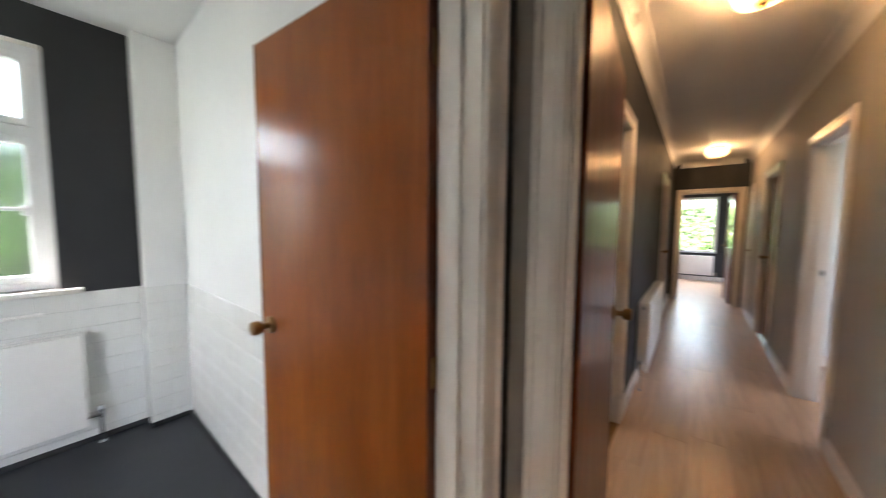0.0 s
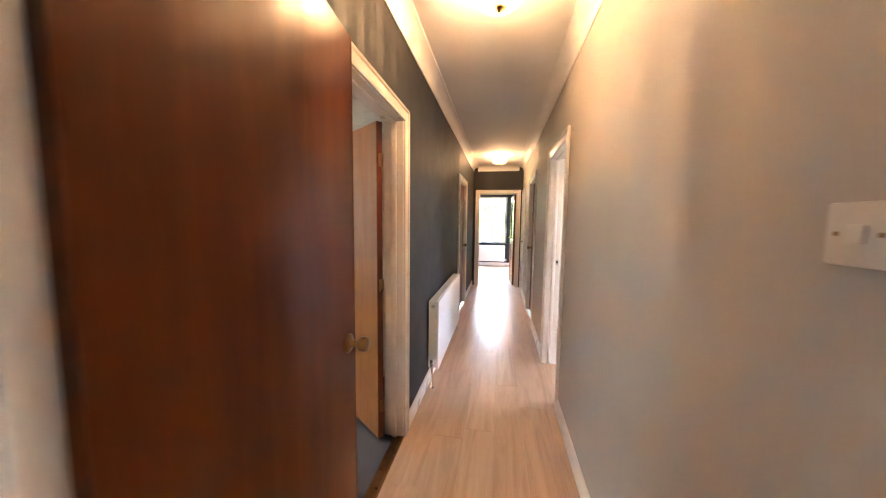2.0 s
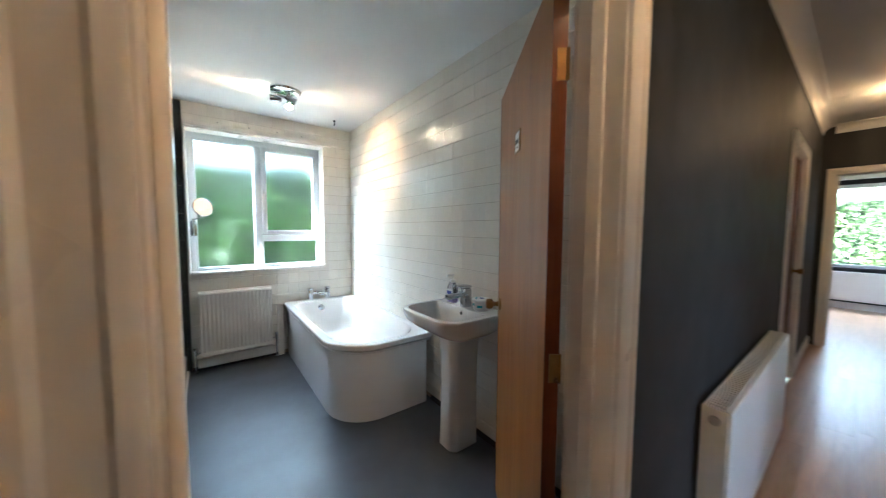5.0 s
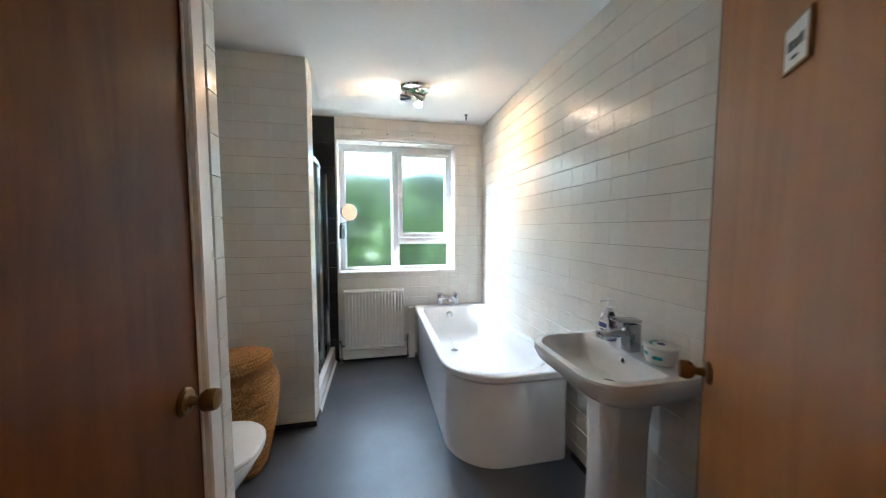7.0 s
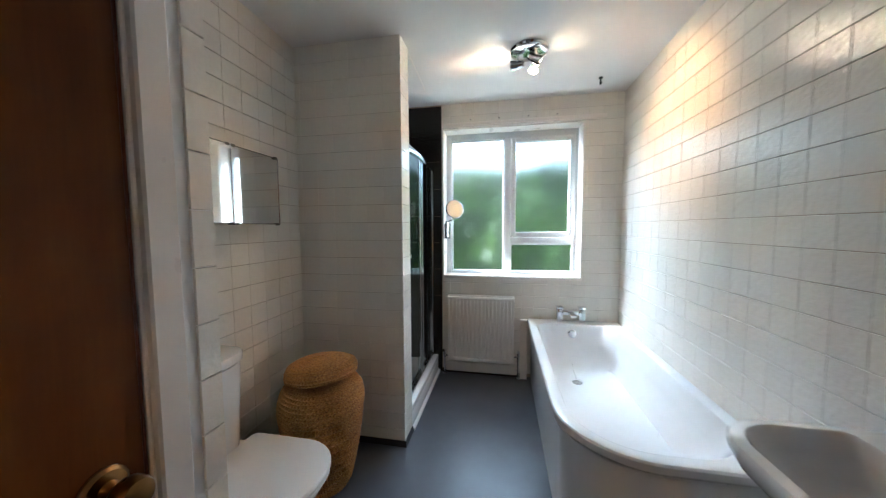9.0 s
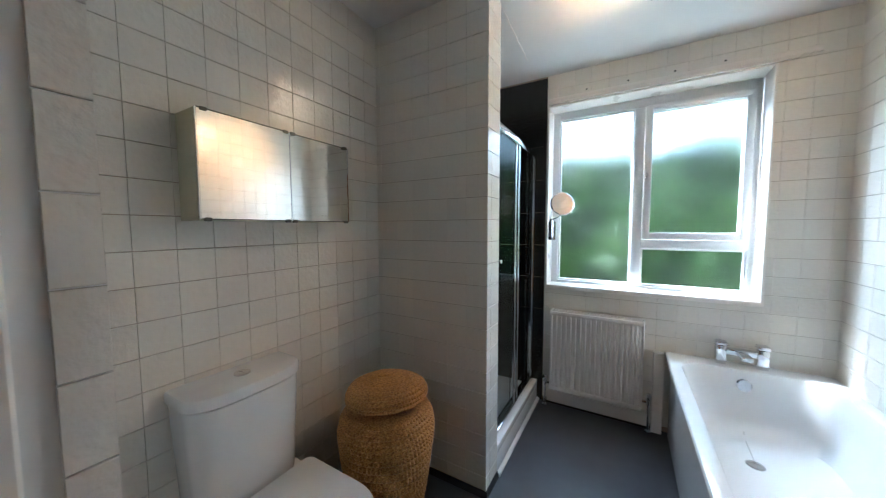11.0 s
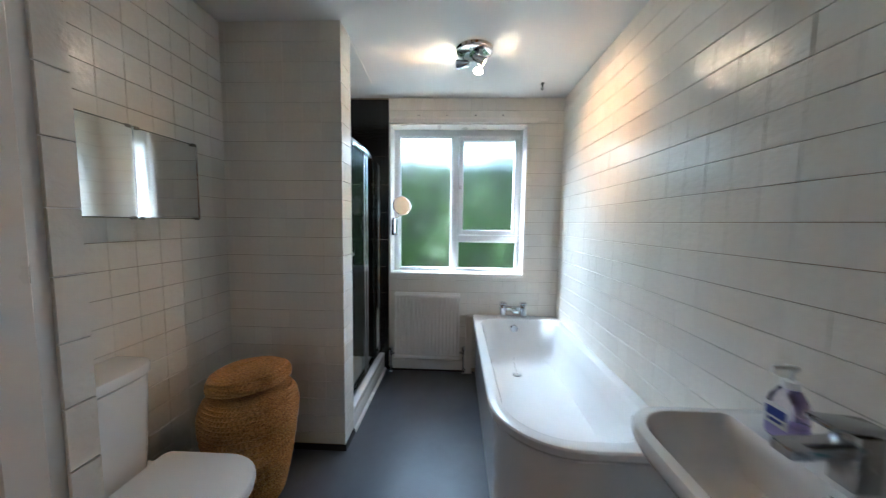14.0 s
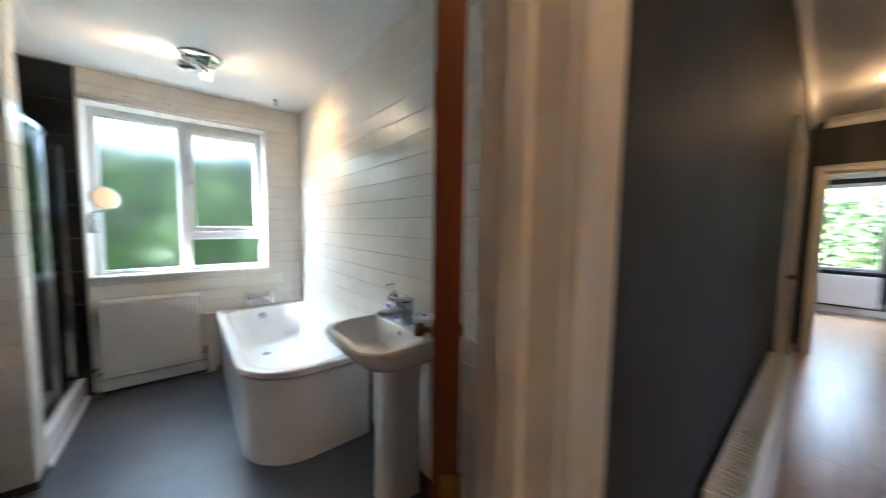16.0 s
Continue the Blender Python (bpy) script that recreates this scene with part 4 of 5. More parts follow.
rim = [tub(0.012, bz - 0.038), tub(0.0, bz - 0.034), tub(0.0, bz - 0.008), tub(0.006, bz - 0.001), tub(0.012, bz),
       tub(0.05, bz, 0.34, 0.10, dx0=0.06, dy0=-0.002, dy1=0.0), tub(0.062, bz - 0.005, 0.34, 0.12, dx0=0.06), tub(0.072, bz - 0.03, 0.34, 0.13, dx0=0.06),
       tub(0.085, bz - 0.12, 0.34, 0.14, dx0=0.07, dx1=-0.03), tub(0.105, bz - 0.25, 0.34, 0.15, dx0=0.09, dx1=-0.12), tub(0.135, bz - 0.31, 0.34, 0.15, dx0=0.11, dx1=-0.18), tub(0.19, bz - 0.328, 0.34, 0.13, dx0=0.12, dx1=-0.22),
       tub(0.28, bz - 0.333, 0.34, 0.06, dx0=0.12, dx1=-0.25)]
part("tub", loft(rim, False, True), M_ACRYLIC, bath)
part("panel", loft([tub(0.03, 0.0, dx0=-0.02), tub(0.03, bz - 0.036, dx0=-0.02), tub(0.036, bz - 0.036, dx0=-0.02), tub(0.036, 0.0, dx0=-0.02)], False, False), M_ACRYLIC, bath, "curved white bath panel")
part("rim_trim", loft([tub(0.031, bz - 0.047), tub(0.013, bz - 0.048), tub(0.009, bz - 0.052), tub(0.010, bz - 0.060), tub(0.018, bz - 0.064), tub(0.031, bz - 0.064)], False, False), M_ACRYLIC, bath)
part("waste", lathe([(0.036, 0.0), (0.036, 0.003), (0.028, 0.004), (0.026, 0.001), (0.0, 0.001)], 24, (-2.985, 2.868, bz - 0.332)), M_CHROME, bath, "chrome waste")
part("overflow", moved(lathe([(0.038, 0.0), (0.038, 0.006), (0.030, 0.013), (0.0, 0.014)], 24), Matrix.Translation((bx0 + 0.136, 2.90, bz - 0.085)) @ pose(0, 0, 0, 0, 82, 0)), M_CHROME, bath, "chrome overflow cover")
chain = [(bx0 + 0.150, 2.90, bz - 0.11), (bx0 + 0.158, 2.897, bz - 0.19), (bx0 + 0.19, 2.89, bz - 0.27), (bx0 + 0.27, 2.883, bz - 0.325), (-3.01, 2.872, bz - 0.327)]
part("plug_chain", tube(chain, 0.0022, 6), M_STEEL, bath)
tap = thing("bath_tap", (bx0 + 0.06, 2.9, bz), "chrome square bath mixer tap", "tap")
for y in (2.808, 2.992):
    part("pillar", box(bx0 + 0.032, bx0 + 0.080, y - 0.024, y + 0.024, bz, bz + 0.112, 0.004, 2), M_CHROME, tap)
    part("handle", box(bx0 + 0.028, bx0 + 0.088, y - 0.026, y + 0.026, bz + 0.115, bz + 0.136, 0.004, 2), M_CHROME, tap)
part("bar", box(bx0 + 0.038, bx0 + 0.074, 2.832, 2.968, bz + 0.062, bz + 0.096, 0.003, 2), M_CHROME, tap)
part("spout", box(bx0 + 0.074, bx0 + 0.18, 2.876, 2.924, bz + 0.066, bz + 0.09, 0.003, 2), M_CHROME, tap)

# ---- basin ----
SX0, SX1, SY0, SY1, SZ = -1.525, -0.985, 2.855, BN - 0.007, 0.868
basin = thing("basin", (-1.255, 3.1, 0.0), "white ceramic pedestal basin with a square tap", "basin")


def sink(inset, z, r=0.13, dx=0.0, dy0=0.0, dy1=0.0, rb=0.02, n=10):
    return rrect(SX0 + inset + dx, SX1 - inset - dx, SY0 + inset + dy0, SY1 - inset + dy1, (max(r - inset * 0.4, 0.03), max(r - inset * 0.4, 0.03), rb, rb), z, n)


def trough(side, front, back, rf, rb, z):
    return rrect(SX0 + side, SX1 - side, SY0 + front, back, (rf, rf, rb, rb), z, 10)


rings = [sink(0.17, SZ - 0.185, dy0=0.05, dy1=0.14), sink(0.13, SZ - 0.165, dy0=0.04, dy1=0.12), sink(0.055, SZ - 0.115, dy0=0.02, dy1=0.05), sink(0.018, SZ - 0.065, dy1=0.018), sink(0.002, SZ - 0.03, dy1=0.002), sink(0.0, SZ - 0.012), sink(0.004, SZ - 0.003, dy1=0.004), sink(0.012, SZ, dy1=0.012),
         trough(0.028, 0.030, 3.160, 0.115, 0.022, SZ), trough(0.033, 0.036, 3.156, 0.11, 0.022, SZ - 0.005), trough(0.050, 0.065, 3.152, 0.10, 0.03, SZ - 0.05),
         trough(0.072, 0.105, 3.147, 0.09, 0.035, SZ - 0.10), trough(0.095, 0.14, 3.138, 0.08, 0.035, SZ - 0.117), trough(0.16, 0.19, 3.122, 0.034, 0.034, SZ - 0.122)]
part("bowl", loft(rings), M_CERAMIC, basin)
part("pedestal", loft([rrect(-1.255 - w, -1.255 + w, y0, y1, (r, r, 0.02, 0.02), z, 8) for w, y0, y1, r, z in
                       ((0.086, 3.045, 3.25, 0.055, 0.0), (0.084, 3.047, 3.25, 0.055, 0.02), (0.080, 3.05, 3.25, 0.055, 0.30), (0.081, 3.05, 3.25, 0.055, 0.55), (0.086, 3.045, 3.255, 0.06, 0.64), (0.100, 3.03, 3.26, 0.065, 0.71))]), M_CERAMIC, basin)
part("waste", lathe([(0.034, 0.0), (0.034, 0.003), (0.030, 0.004), (0.028, 0.001), (0.026, 0.001), (0.025, 0.006), (0.018, 0.011), (0.0, 0.013)], 28, (-1.225, 3.090, SZ - 0.120)), M_TAP, basin, "chrome waste")
part("overflow_hole", moved(lathe([(0.0095, 0.0025), (0.009, 0.003), (0.0, 0.003)], 18), Matrix.Translation((-1.23, 3.1545, SZ - 0.030)) @ pose(0, 0, 0, 86, 0, 0)), M_BLACKHOLE, basin)
part("overflow_ring", moved(lathe([(0.015, 0.0), (0.015, 0.002), (0.012, 0.0035), (0.0095, 0.0025), (0.0095, 0.0)], 24), Matrix.Translation((-1.23, 3.1545, SZ - 0.030)) @ pose(0, 0, 0, 86, 0, 0)), M_CHROME, basin)
btap = thing("basin_tap", (-1.248, 3.205, SZ), "chrome square monobloc basin tap", "tap")
part("body", box(-1.273, -1.223, 3.178, 3.232, SZ, SZ + 0.118, 0.003, 2), M_TAP, btap)
part("spout", moved(box(-0.023, 0.023, -0.125, 0.0, 0.0, 0.026, 0.003, 2), Matrix.Translation((-1.248, 3.18, SZ + 0.072)) @ pose(0, 0, 0, 4, 0, 0)), M_TAP, btap)
part("aerator", lathe([(0.0, -0.004), (0.010, -0.004), (0.010, 0.004), (0.0, 0.004)], 16, (-1.248, 3.072, SZ + 0.064)), M_TAP, btap)
part("lever", moved(box(-0.026, 0.026, -0.085, 0.028, 0.0, 0.014, 0.003, 2), Matrix.Translation((-1.248, 3.205, SZ + 0.124)) @ pose(0, 0, 0, -5, 0, 0)), M_TAP, btap)
M_SOAP = glass("soap_bottle", 0.1, (0.86, 0.84, 0.95))
M_LILAC = plain("lilac_soap", (0.42, 0.36, 0.68), 0.2)
M_BLUE = plain("blue_print", (0.03, 0.05, 0.28), 0.4)
M_TEAL = plain("teal_print", (0.02, 0.33, 0.36), 0.4)
soap = thing("soap_dispenser", (-1.39, 3.212, SZ), "clear lilac pump soap bottle with a blue label", "soap bottle")
sx, sy0 = -1.39, 3.212
part("bottle", loft([rrect(sx - w, sx + w, sy0 - d, sy0 + d, (0.018,) * 4, SZ + z, 5) for w, d, z in ((0.036, 0.023, 0.001), (0.040, 0.026, 0.012), (0.040, 0.026, 0.085), (0.036, 0.024, 0.105), (0.024, 0.0195, 0.125), (0.0185, 0.0185, 0.136))]), M_SOAP, soap)
part("liquid", loft([rrect(sx - w, sx + w, sy0 - d, sy0 + d, (0.015,) * 4, SZ + z, 5) for w, d, z in ((0.033, 0.020, 0.004), (0.0365, 0.0225, 0.014), (0.0365, 0.0225, 0.05))]), M_LILAC, soap, "lilac soap in the bottle")
part("label", box(sx - 0.028, sx + 0.028, sy0 - 0.0288, sy0 - 0.0265, SZ + 0.035, SZ + 0.09, 0.001, 1), M_PLASTIC, soap)
for z0, z1, h in ((0.058, 0.08, 0.025), (0.044, 0.052, 0.018)):
    part("label_print", box(sx - h, sx + h, sy0 - 0.0296, sy0 - 0.0288, SZ + z0, SZ + z1), M_BLUE, soap)
part("pump", add(add(lathe([(0.0175, 0.134), (0.0175, 0.152), (0.006, 0.155), (0.005, 0.178), (0.012, 0.180), (0.012, 0.19), (0.0, 0.192)], 16, (sx, sy0, SZ)), box(sx - 0.005, sx + 0.005, sy0 - 0.048, sy0, SZ + 0.181, SZ + 0.190, 0.002, 1)), box(sx - 0.0045, sx + 0.0045, sy0 - 0.049, sy0 - 0.043, SZ + 0.173, SZ + 0.185)), M_PLASTIC, soap)
tub_tin = thing("wipes_tub", (-1.120, 3.222, SZ), "round white plastic tub with teal stripes on the basin", "tub")
part("body", lathe([(0.0, 0.001), (0.040, 0.001), (0.047, 0.006), (0.052, 0.022), (0.054, 0.045), (0.053, 0.056), (0.0, 0.056)], 36, (-1.120, 3.222, SZ)), M_PLASTIC, tub_tin)
part("lid", lathe([(0.0, 0.057), (0.055, 0.057), (0.057, 0.060), (0.057, 0.068), (0.053, 0.072), (0.0, 0.074)], 36, (-1.120, 3.222, SZ)), M_PLASTIC, tub_tin)
for a0, z in ((196, 0.026), (232, 0.034), (285, 0.026)):
    seg = [[(-1.120 + 0.0545 * math.cos(radians(a0 + 35 * k / 6)), 3.222 + 0.0545 * math.sin(radians(a0 + 35 * k / 6)), SZ + zz) for k in range(7)] for zz in (z, z + 0.013)]
    part("stripe", loft(seg, False, False, False), M_TEAL, tub_tin)
lid_arc = [[(-1.120 + r * math.cos(radians(150 + 9 * k)), 3.222 + r * math.sin(radians(150 + 9 * k)), SZ + z) for k in range(14)] for r, z in ((0.030, 0.0736), (0.030, 0.0746), (0.040, 0.0742), (0.040, 0.0732))]
part("stripe", loft(lid_arc, False, False, False), M_TEAL, tub_tin)
part("lid_print", lathe([(0.0, 0.0735), (0.014, 0.0735), (0.014, 0.0748), (0.0, 0.0748)], 20, (-1.120, 3.222, SZ)), M_BLUE, tub_tin)

# ---- toilet ----
TX = -1.574
loo = thing("toilet", (TX, 1.3, 0.0), "white close-coupled toilet with the lid down", "toilet")


def bowed(w, d, z, side=0.10, n=14):
    """Outline of a cistern: straight back on the wall, front bowed between rounded ends."""
    pts = [(TX + w, BR + 0.008), (TX + w, BR + side)]
    for k in range(1, 2 * n):
        a = math.pi * k / (2 * n)
        pts.append((TX + w * math.copysign(abs(math.cos(a)) ** 0.62, math.cos(a)), BR + side + (d - side) * math.sin(a) ** 0.8))
    return [(x, y, z) for x, y in pts + [(TX - w, BR + side), (TX - w, BR + 0.008)]]


part("cistern", loft([bowed(0.158, 0.160, 0.385), bowed(0.170, 0.172, 0.43), bowed(0.186, 0.186, 0.73), bowed(0.188, 0.188, 0.803), bowed(0.182, 0.182, 0.805)]), M_CERAMIC, loo)
part("cistern_lid", loft([bowed(0.190, 0.190, 0.809), bowed(0.196, 0.197, 0.813), bowed(0.197, 0.198, 0.842), bowed(0.193, 0.194, 0.849), bowed(0.182, 0.182, 0.852)]), M_CERAMIC, loo)
part("flush_button", add(lathe([(0.027, 0), (0.027, 0.004), (0.024, 0.006), (0.0, 0.006)], 24, (TX, BR + 0.09, 0.851)), box(TX - 0.001, TX + 0.001, BR + 0.067, BR + 0.113, 0.8565, 0.858)), M_CHROME, loo, "chrome flush button")


def pan(w, y0, y1, z, r):
    return rrect(TX - w, TX + w, y0, y1, (0.03, 0.03, r, r), z + (0.02 if z > 0.2 else 0.0), 10)


part("pan", loft([pan(0.11, BR + 0.05, 1.48, 0.0, 0.09), pan(0.105, BR + 0.05, 1.47, 0.05, 0.09), pan(0.115, BR + 0.04, 1.50, 0.18, 0.1), pan(0.15, BR + 0.03, 1.58, 0.28, 0.13), pan(0.18, BR + 0.02, 1.635, 0.36, 0.155), pan(0.186, BR + 0.02, 1.645, 0.385, 0.16), pan(0.186, BR + 0.02, 1.645, 0.395, 0.16)]), M_CERAMIC, loo)
part("seat", loft([pan(0.184, BR + 0.20, 1.652, 0.397, 0.165), pan(0.19, BR + 0.195, 1.66, 0.402, 0.17), pan(0.19, BR + 0.195, 1.66, 0.412, 0.17), pan(0.186, BR + 0.2, 1.655, 0.415, 0.165)]), M_PLASTIC, loo)
part("lid", loft([pan(0.188, BR + 0.195, 1.657, 0.417, 0.168), pan(0.193, BR + 0.19, 1.664, 0.421, 0.172), pan(0.193, BR + 0.19, 1.664, 0.433, 0.172), pan(0.188, BR + 0.195, 1.658, 0.440, 0.168), pan(0.17, BR + 0.21, 1.64, 0.4425, 0.15)]), M_PLASTIC, loo, "white plastic toilet lid")
for s in (-0.08, 0.08):
    part("seat_hinge", lathe([(0.014, 0), (0.014, 0.02), (0.011, 0.024), (0.0, 0.024)], 16, (TX + s, BR + 0.205, 0.42)), M_CHROME, loo)

# ---- laundry basket ----
bc = (-2.06, 1.37)
hamper = thing("laundry_basket", (bc[0], bc[1], 0.0), "tall bulging seagrass laundry basket with a lid", "basket")


def coiled(profile, coils, n=420, amp=0.02, twist=0.0, tilt=0.0, z0=0.0):
    """Coils of seagrass bound with stitches: ridged rings, each stitch pulled in."""
    rows, steps = [], coils * 8
    for s in range(steps + 1):
        t = s / steps * (len(profile) - 1)
        i = min(int(t), len(profile) - 2)
        f = t - i
        r = profile[i][0] * (1 - f) + profile[i + 1][0] * f
        z = profile[i][1] * (1 - f) + profile[i + 1][1] * f
        ph = s / 8.0
        ring = []
        for k in range(n):
            a = 2 * math.pi * k / n
            hump = abs(math.sin(math.pi * ph)) ** 0.6
            stitch = 0.5 + 0.5 * math.cos(a * 70 + 0.55 * math.pi * int(ph) + twist * math.sin(ph))
            wob = 1 + 0.012 * math.sin(3 * a + 2.2 * z * 6) + 0.008 * math.sin(7 * a - z * 11)
            rr = r * wob + amp * (hump * (0.58 + 0.42 * stitch ** 0.6) - 0.5)
            ring.append((bc[0] + rr * math.cos(a), bc[1] + rr * math.sin(a), z0 + z + tilt * rr * math.cos(a - 0.9) + 0.002 * math.sin(2 * a)))
        rows.append(ring)
    return loft(rows)


part("body", coiled([(0.12, 0.0), (0.137, 0.03), (0.157, 0.12), (0.178, 0.22), (0.197, 0.33), (0.210, 0.43), (0.212, 0.48), (0.20, 0.535), (0.172, 0.575), (0.155, 0.585)], 24, amp=0.021, twist=0.3), M_WICKER, hamper)
part("lid", coiled([(0.160, 0.0), (0.178, 0.012), (0.180, 0.04), (0.165, 0.07), (0.13, 0.088), (0.08, 0.098), (0.03, 0.103), (0.004, 0.105)], 11, amp=0.015, tilt=0.10, z0=0.596), M_WICKER, hamper, "seagrass lid lying askew")

# ---- medicine cabinet ----
MX0, MX1, MZ0, MZ1, MY = -2.05, -1.45, 1.398, 1.741, 1.155
cab = thing("mirror_cabinet", (-1.75, BR, MZ0), "cream metal bathroom cabinet with two sliding mirror doors", "cabinet")
part("body", add(add(box(MX0, MX1, BR + 0.006, BR + 0.012, MZ0, MZ1), add(box(MX0, MX0 + 0.006, BR + 0.012, MY, MZ0, MZ1), box(MX1 - 0.006, MX1, BR + 0.012, MY, MZ0, MZ1))),
                 add(box(MX0 + 0.006, MX1 - 0.006, BR + 0.012, MY, MZ0, MZ0 + 0.008), box(MX0 + 0.006, MX1 - 0.006, BR + 0.012, MY, MZ1 - 0.008, MZ1))), M_CREAM_METAL, cab)
part("mirror_door", box(-1.755, MX1 + 0.002, MY + 0.006, MY + 0.012, MZ0 + 0.004, MZ1 - 0.002, 0.0015, 1), M_MIRROR, cab, "sliding mirror pane")
part("mirror_door", box(MX0 - 0.002, -1.735, MY, MY + 0.0055, MZ0 + 0.004, MZ1 - 0.002, 0.0015, 1), M_MIRROR, cab, "sliding mirror pane")
for x, y in ((MX1 + 0.001, MY + 0.006), (-1.757, MY + 0.006), (MX0 - 0.001, MY)):
    part("edge_strip", box(x - 0.0025, x + 0.0025, y - 0.001, y + 0.008, MZ0 + 0.003, MZ1 - 0.001, 0.0008, 1), M_CHROME, cab)
M_TARNISH = plain("tarnished_steel", (0.16, 0.15, 0.13), 0.4, 1.0, 0.2)
for x0, x1, y in ((-1.752, MX1, MY + 0.0105), (MX0, -1.738, MY + 0.004)):
    for z in (MZ0 + 0.0025, MZ1 - 0.0035):
        part("edge_rail", box(x0, x1, y, y + 0.003, z, z + 0.0035), M_TARNISH, cab)
for x in (-1.47, -1.74, -1.77, -2.03):
    for z in (MZ0, MZ1 - 0.006):
        part("clip", box(x - 0.010, x + 0.010, MY + 0.004, MY + 0.0155, z - 0.003, z + 0.009, 0.002, 1), M_TARNISH, cab)

# ---- round mirror on its arm ----
rmir = thing("shaving_mirror", (BW + 0.03, 1.81, 1.35), "round chrome shaving mirror on a bracket beside the window", "mirror")
part("bracket", add(box(BW + 0.012, BW + 0.04, 1.785, 1.835, 1.28, 1.42, 0.004, 2), tube([(BW + 0.05, 1.81, 1.30), (BW + 0.05, 1.81, 1.44)], 0.012)), M_CHROME, rmir)
part("arm", tube([(BW + 0.05, 1.81, 1.43), (BW + 0.07, 1.86, 1.45), (BW + 0.06, 1.885, 1.47)], 0.006), M_CHROME, rmir)
mm = Matrix.Translation((BW + 0.055, 1.885, 1.548)) @ pose(0, 0, 0, 0, 0, 30) @ pose(0, 0, 0, 0, 82.5, 0)
part("rim", moved(lathe([(0.079, -0.008), (0.086, -0.004), (0.086, 0.004), (0.080, 0.008), (0.0785, 0.003), (0.0785, -0.003)], 40), mm), M_CHROME, rmir)
part("glass", moved(lathe([(0.0, 0.004), (0.0785, 0.004), (0.0785, -0.004), (0.0, -0.004)], 40), mm), M_MIRROR, rmir, "round mirror glass")

# ---- shower ----
shower = thing("shower_enclosure", (-3.0, 1.68, 0.0), "sliding glass shower door in chrome rails on a white tray", "shower")
sx0, sx1, sy = BW + 0.008, PX0 - 0.006, 1.66
part("tray", add(box(sx0, sx1, BR + 0.012, 1.715, 0.0, 0.12, 0.008, 2), box(sx0, sx1, 1.64, 1.717, 0.12, 0.165, 0.008, 2)), M_ACRYLIC, shower)
part("tray_trim", prism([(1.717, 0.0), (1.735, 0.0), (1.733, 0.012), (1.717, 0.022)], "x", sx0, sx1), M_ACRYLIC, shower)
for z0, z1 in ((1.905, 1.95), (0.166, 0.20)):
    part("rail", box(sx0, sx1, sy - 0.025, sy + 0.025, z0, z1, 0.005, 2), M_CHROME, shower)
for x, w in ((sx0, 0.03), (sx1 - 0.008, 0.007)):
    part("post", box(x, x + w, sy - 0.02, sy + 0.02, 0.20, 1.905, 0.005, 2), M_CHROME, shower)
for x0, x1, y in ((sx0 + 0.03, -2.98, sy - 0.01), (-3.06, sx1 - 0.009, sy + 0.012)):
    g = part("pane", box(x0, x1, y - 0.003, y + 0.003, 0.20, 1.905), M_SHOWER_GLASS, shower)
    g.visible_shadow = False
for x in (-3.055, -2.99, sx0 + 0.05):
    part("stile", box(x - 0.012, x + 0.012, sy + 0.003, sy + 0.02, 0.20, 1.905, 0.004, 2), M_CHROME, shower)
part("handle", lathe([(0.012, 0.0), (0.012, 0.02), (0.0, 0.02)], 16, (-2.70, sy + 0.018, 1.17)), M_CHROME, shower)

# ---- bathroom spotlights, hook ----
LX, LY = -2.708, 2.472
spot = thing("spotlight_plate", (LX, LY, BH), "round chrome ceiling plate with three spotlights", "ceiling light")
part("plate", lathe([(0.0, -0.0005), (0.118, -0.0005), (0.122, -0.006), (0.115, -0.018), (0.095, -0.027), (0.03, -0.031), (0.0, -0.031)], 48, (LX, LY, BH)), M_CHROME, spot)


def spot_head(dx, dy, aim, energy, spread=64):
    px, py, pz = LX + dx, LY + dy, BH - 0.075
    part("stem", tube([(px, py, BH - 0.024), (px, py, pz + 0.01)], 0.007), M_CHROME, spot)
    d = Vector(aim) - Vector((px, py, pz))
    m = Matrix.Translation((px, py, pz)) @ d.to_track_quat("-Z", "Y").to_matrix().to_4x4()
    head = part("head", moved(lathe([(0.0, 0.045), (0.016, 0.044), (0.022, 0.034), (0.026, 0.0), (0.030, -0.035), (0.031, -0.040), (0.028, -0.040), (0.024, -0.005), (0.0, 0.0)], 28), m), M_CHROME, spot, "chrome spotlight head")
    part("lens", moved(lathe([(0.0, -0.030), (0.0265, -0.030), (0.0265, -0.034), (0.0, -0.036)], 24), m), M_LENS, head)
    data = bpy.data.lights.new("spot_light", "SPOT")
    data.energy, data.color, data.spot_size, data.spot_blend, data.shadow_soft_size = energy, (1.0, 0.50, 0.19), radians(spread), 0.7, 0.028
    li = new("spot_light", data)
    li.matrix_world = m @ Matrix.Translation((0, 0, -0.042))


spot_head(-0.030, -0.072, (-2.86, 1.75, 2.44), 1.35, 56)
spot_head(0.032, 0.030, (-2.66, 3.3, 2.02), 3.7, 68)
spot_head(-0.062, 0.040, (-1.8, 1.85, 0.2), 1.0, 112)
plugs = thing("screw_holes", (BW + 0.006, 2.45, 2.350), "row of old screw holes in the tiles over the window", "screw hole")
for y in (2.024, 2.277, 2.53, 2.77):
    part("hole", moved(lathe([(0.0055, 0.0), (0.0055, 0.002), (0.004, 0.0028), (0.0, 0.0028)], 14), Matrix.Translation((BW + 0.0055, y, 2.350)) @ pose(0, 0, 0, 0, 90, 0)), M_BLACKHOLE, plugs)
seam = bmesh.new()
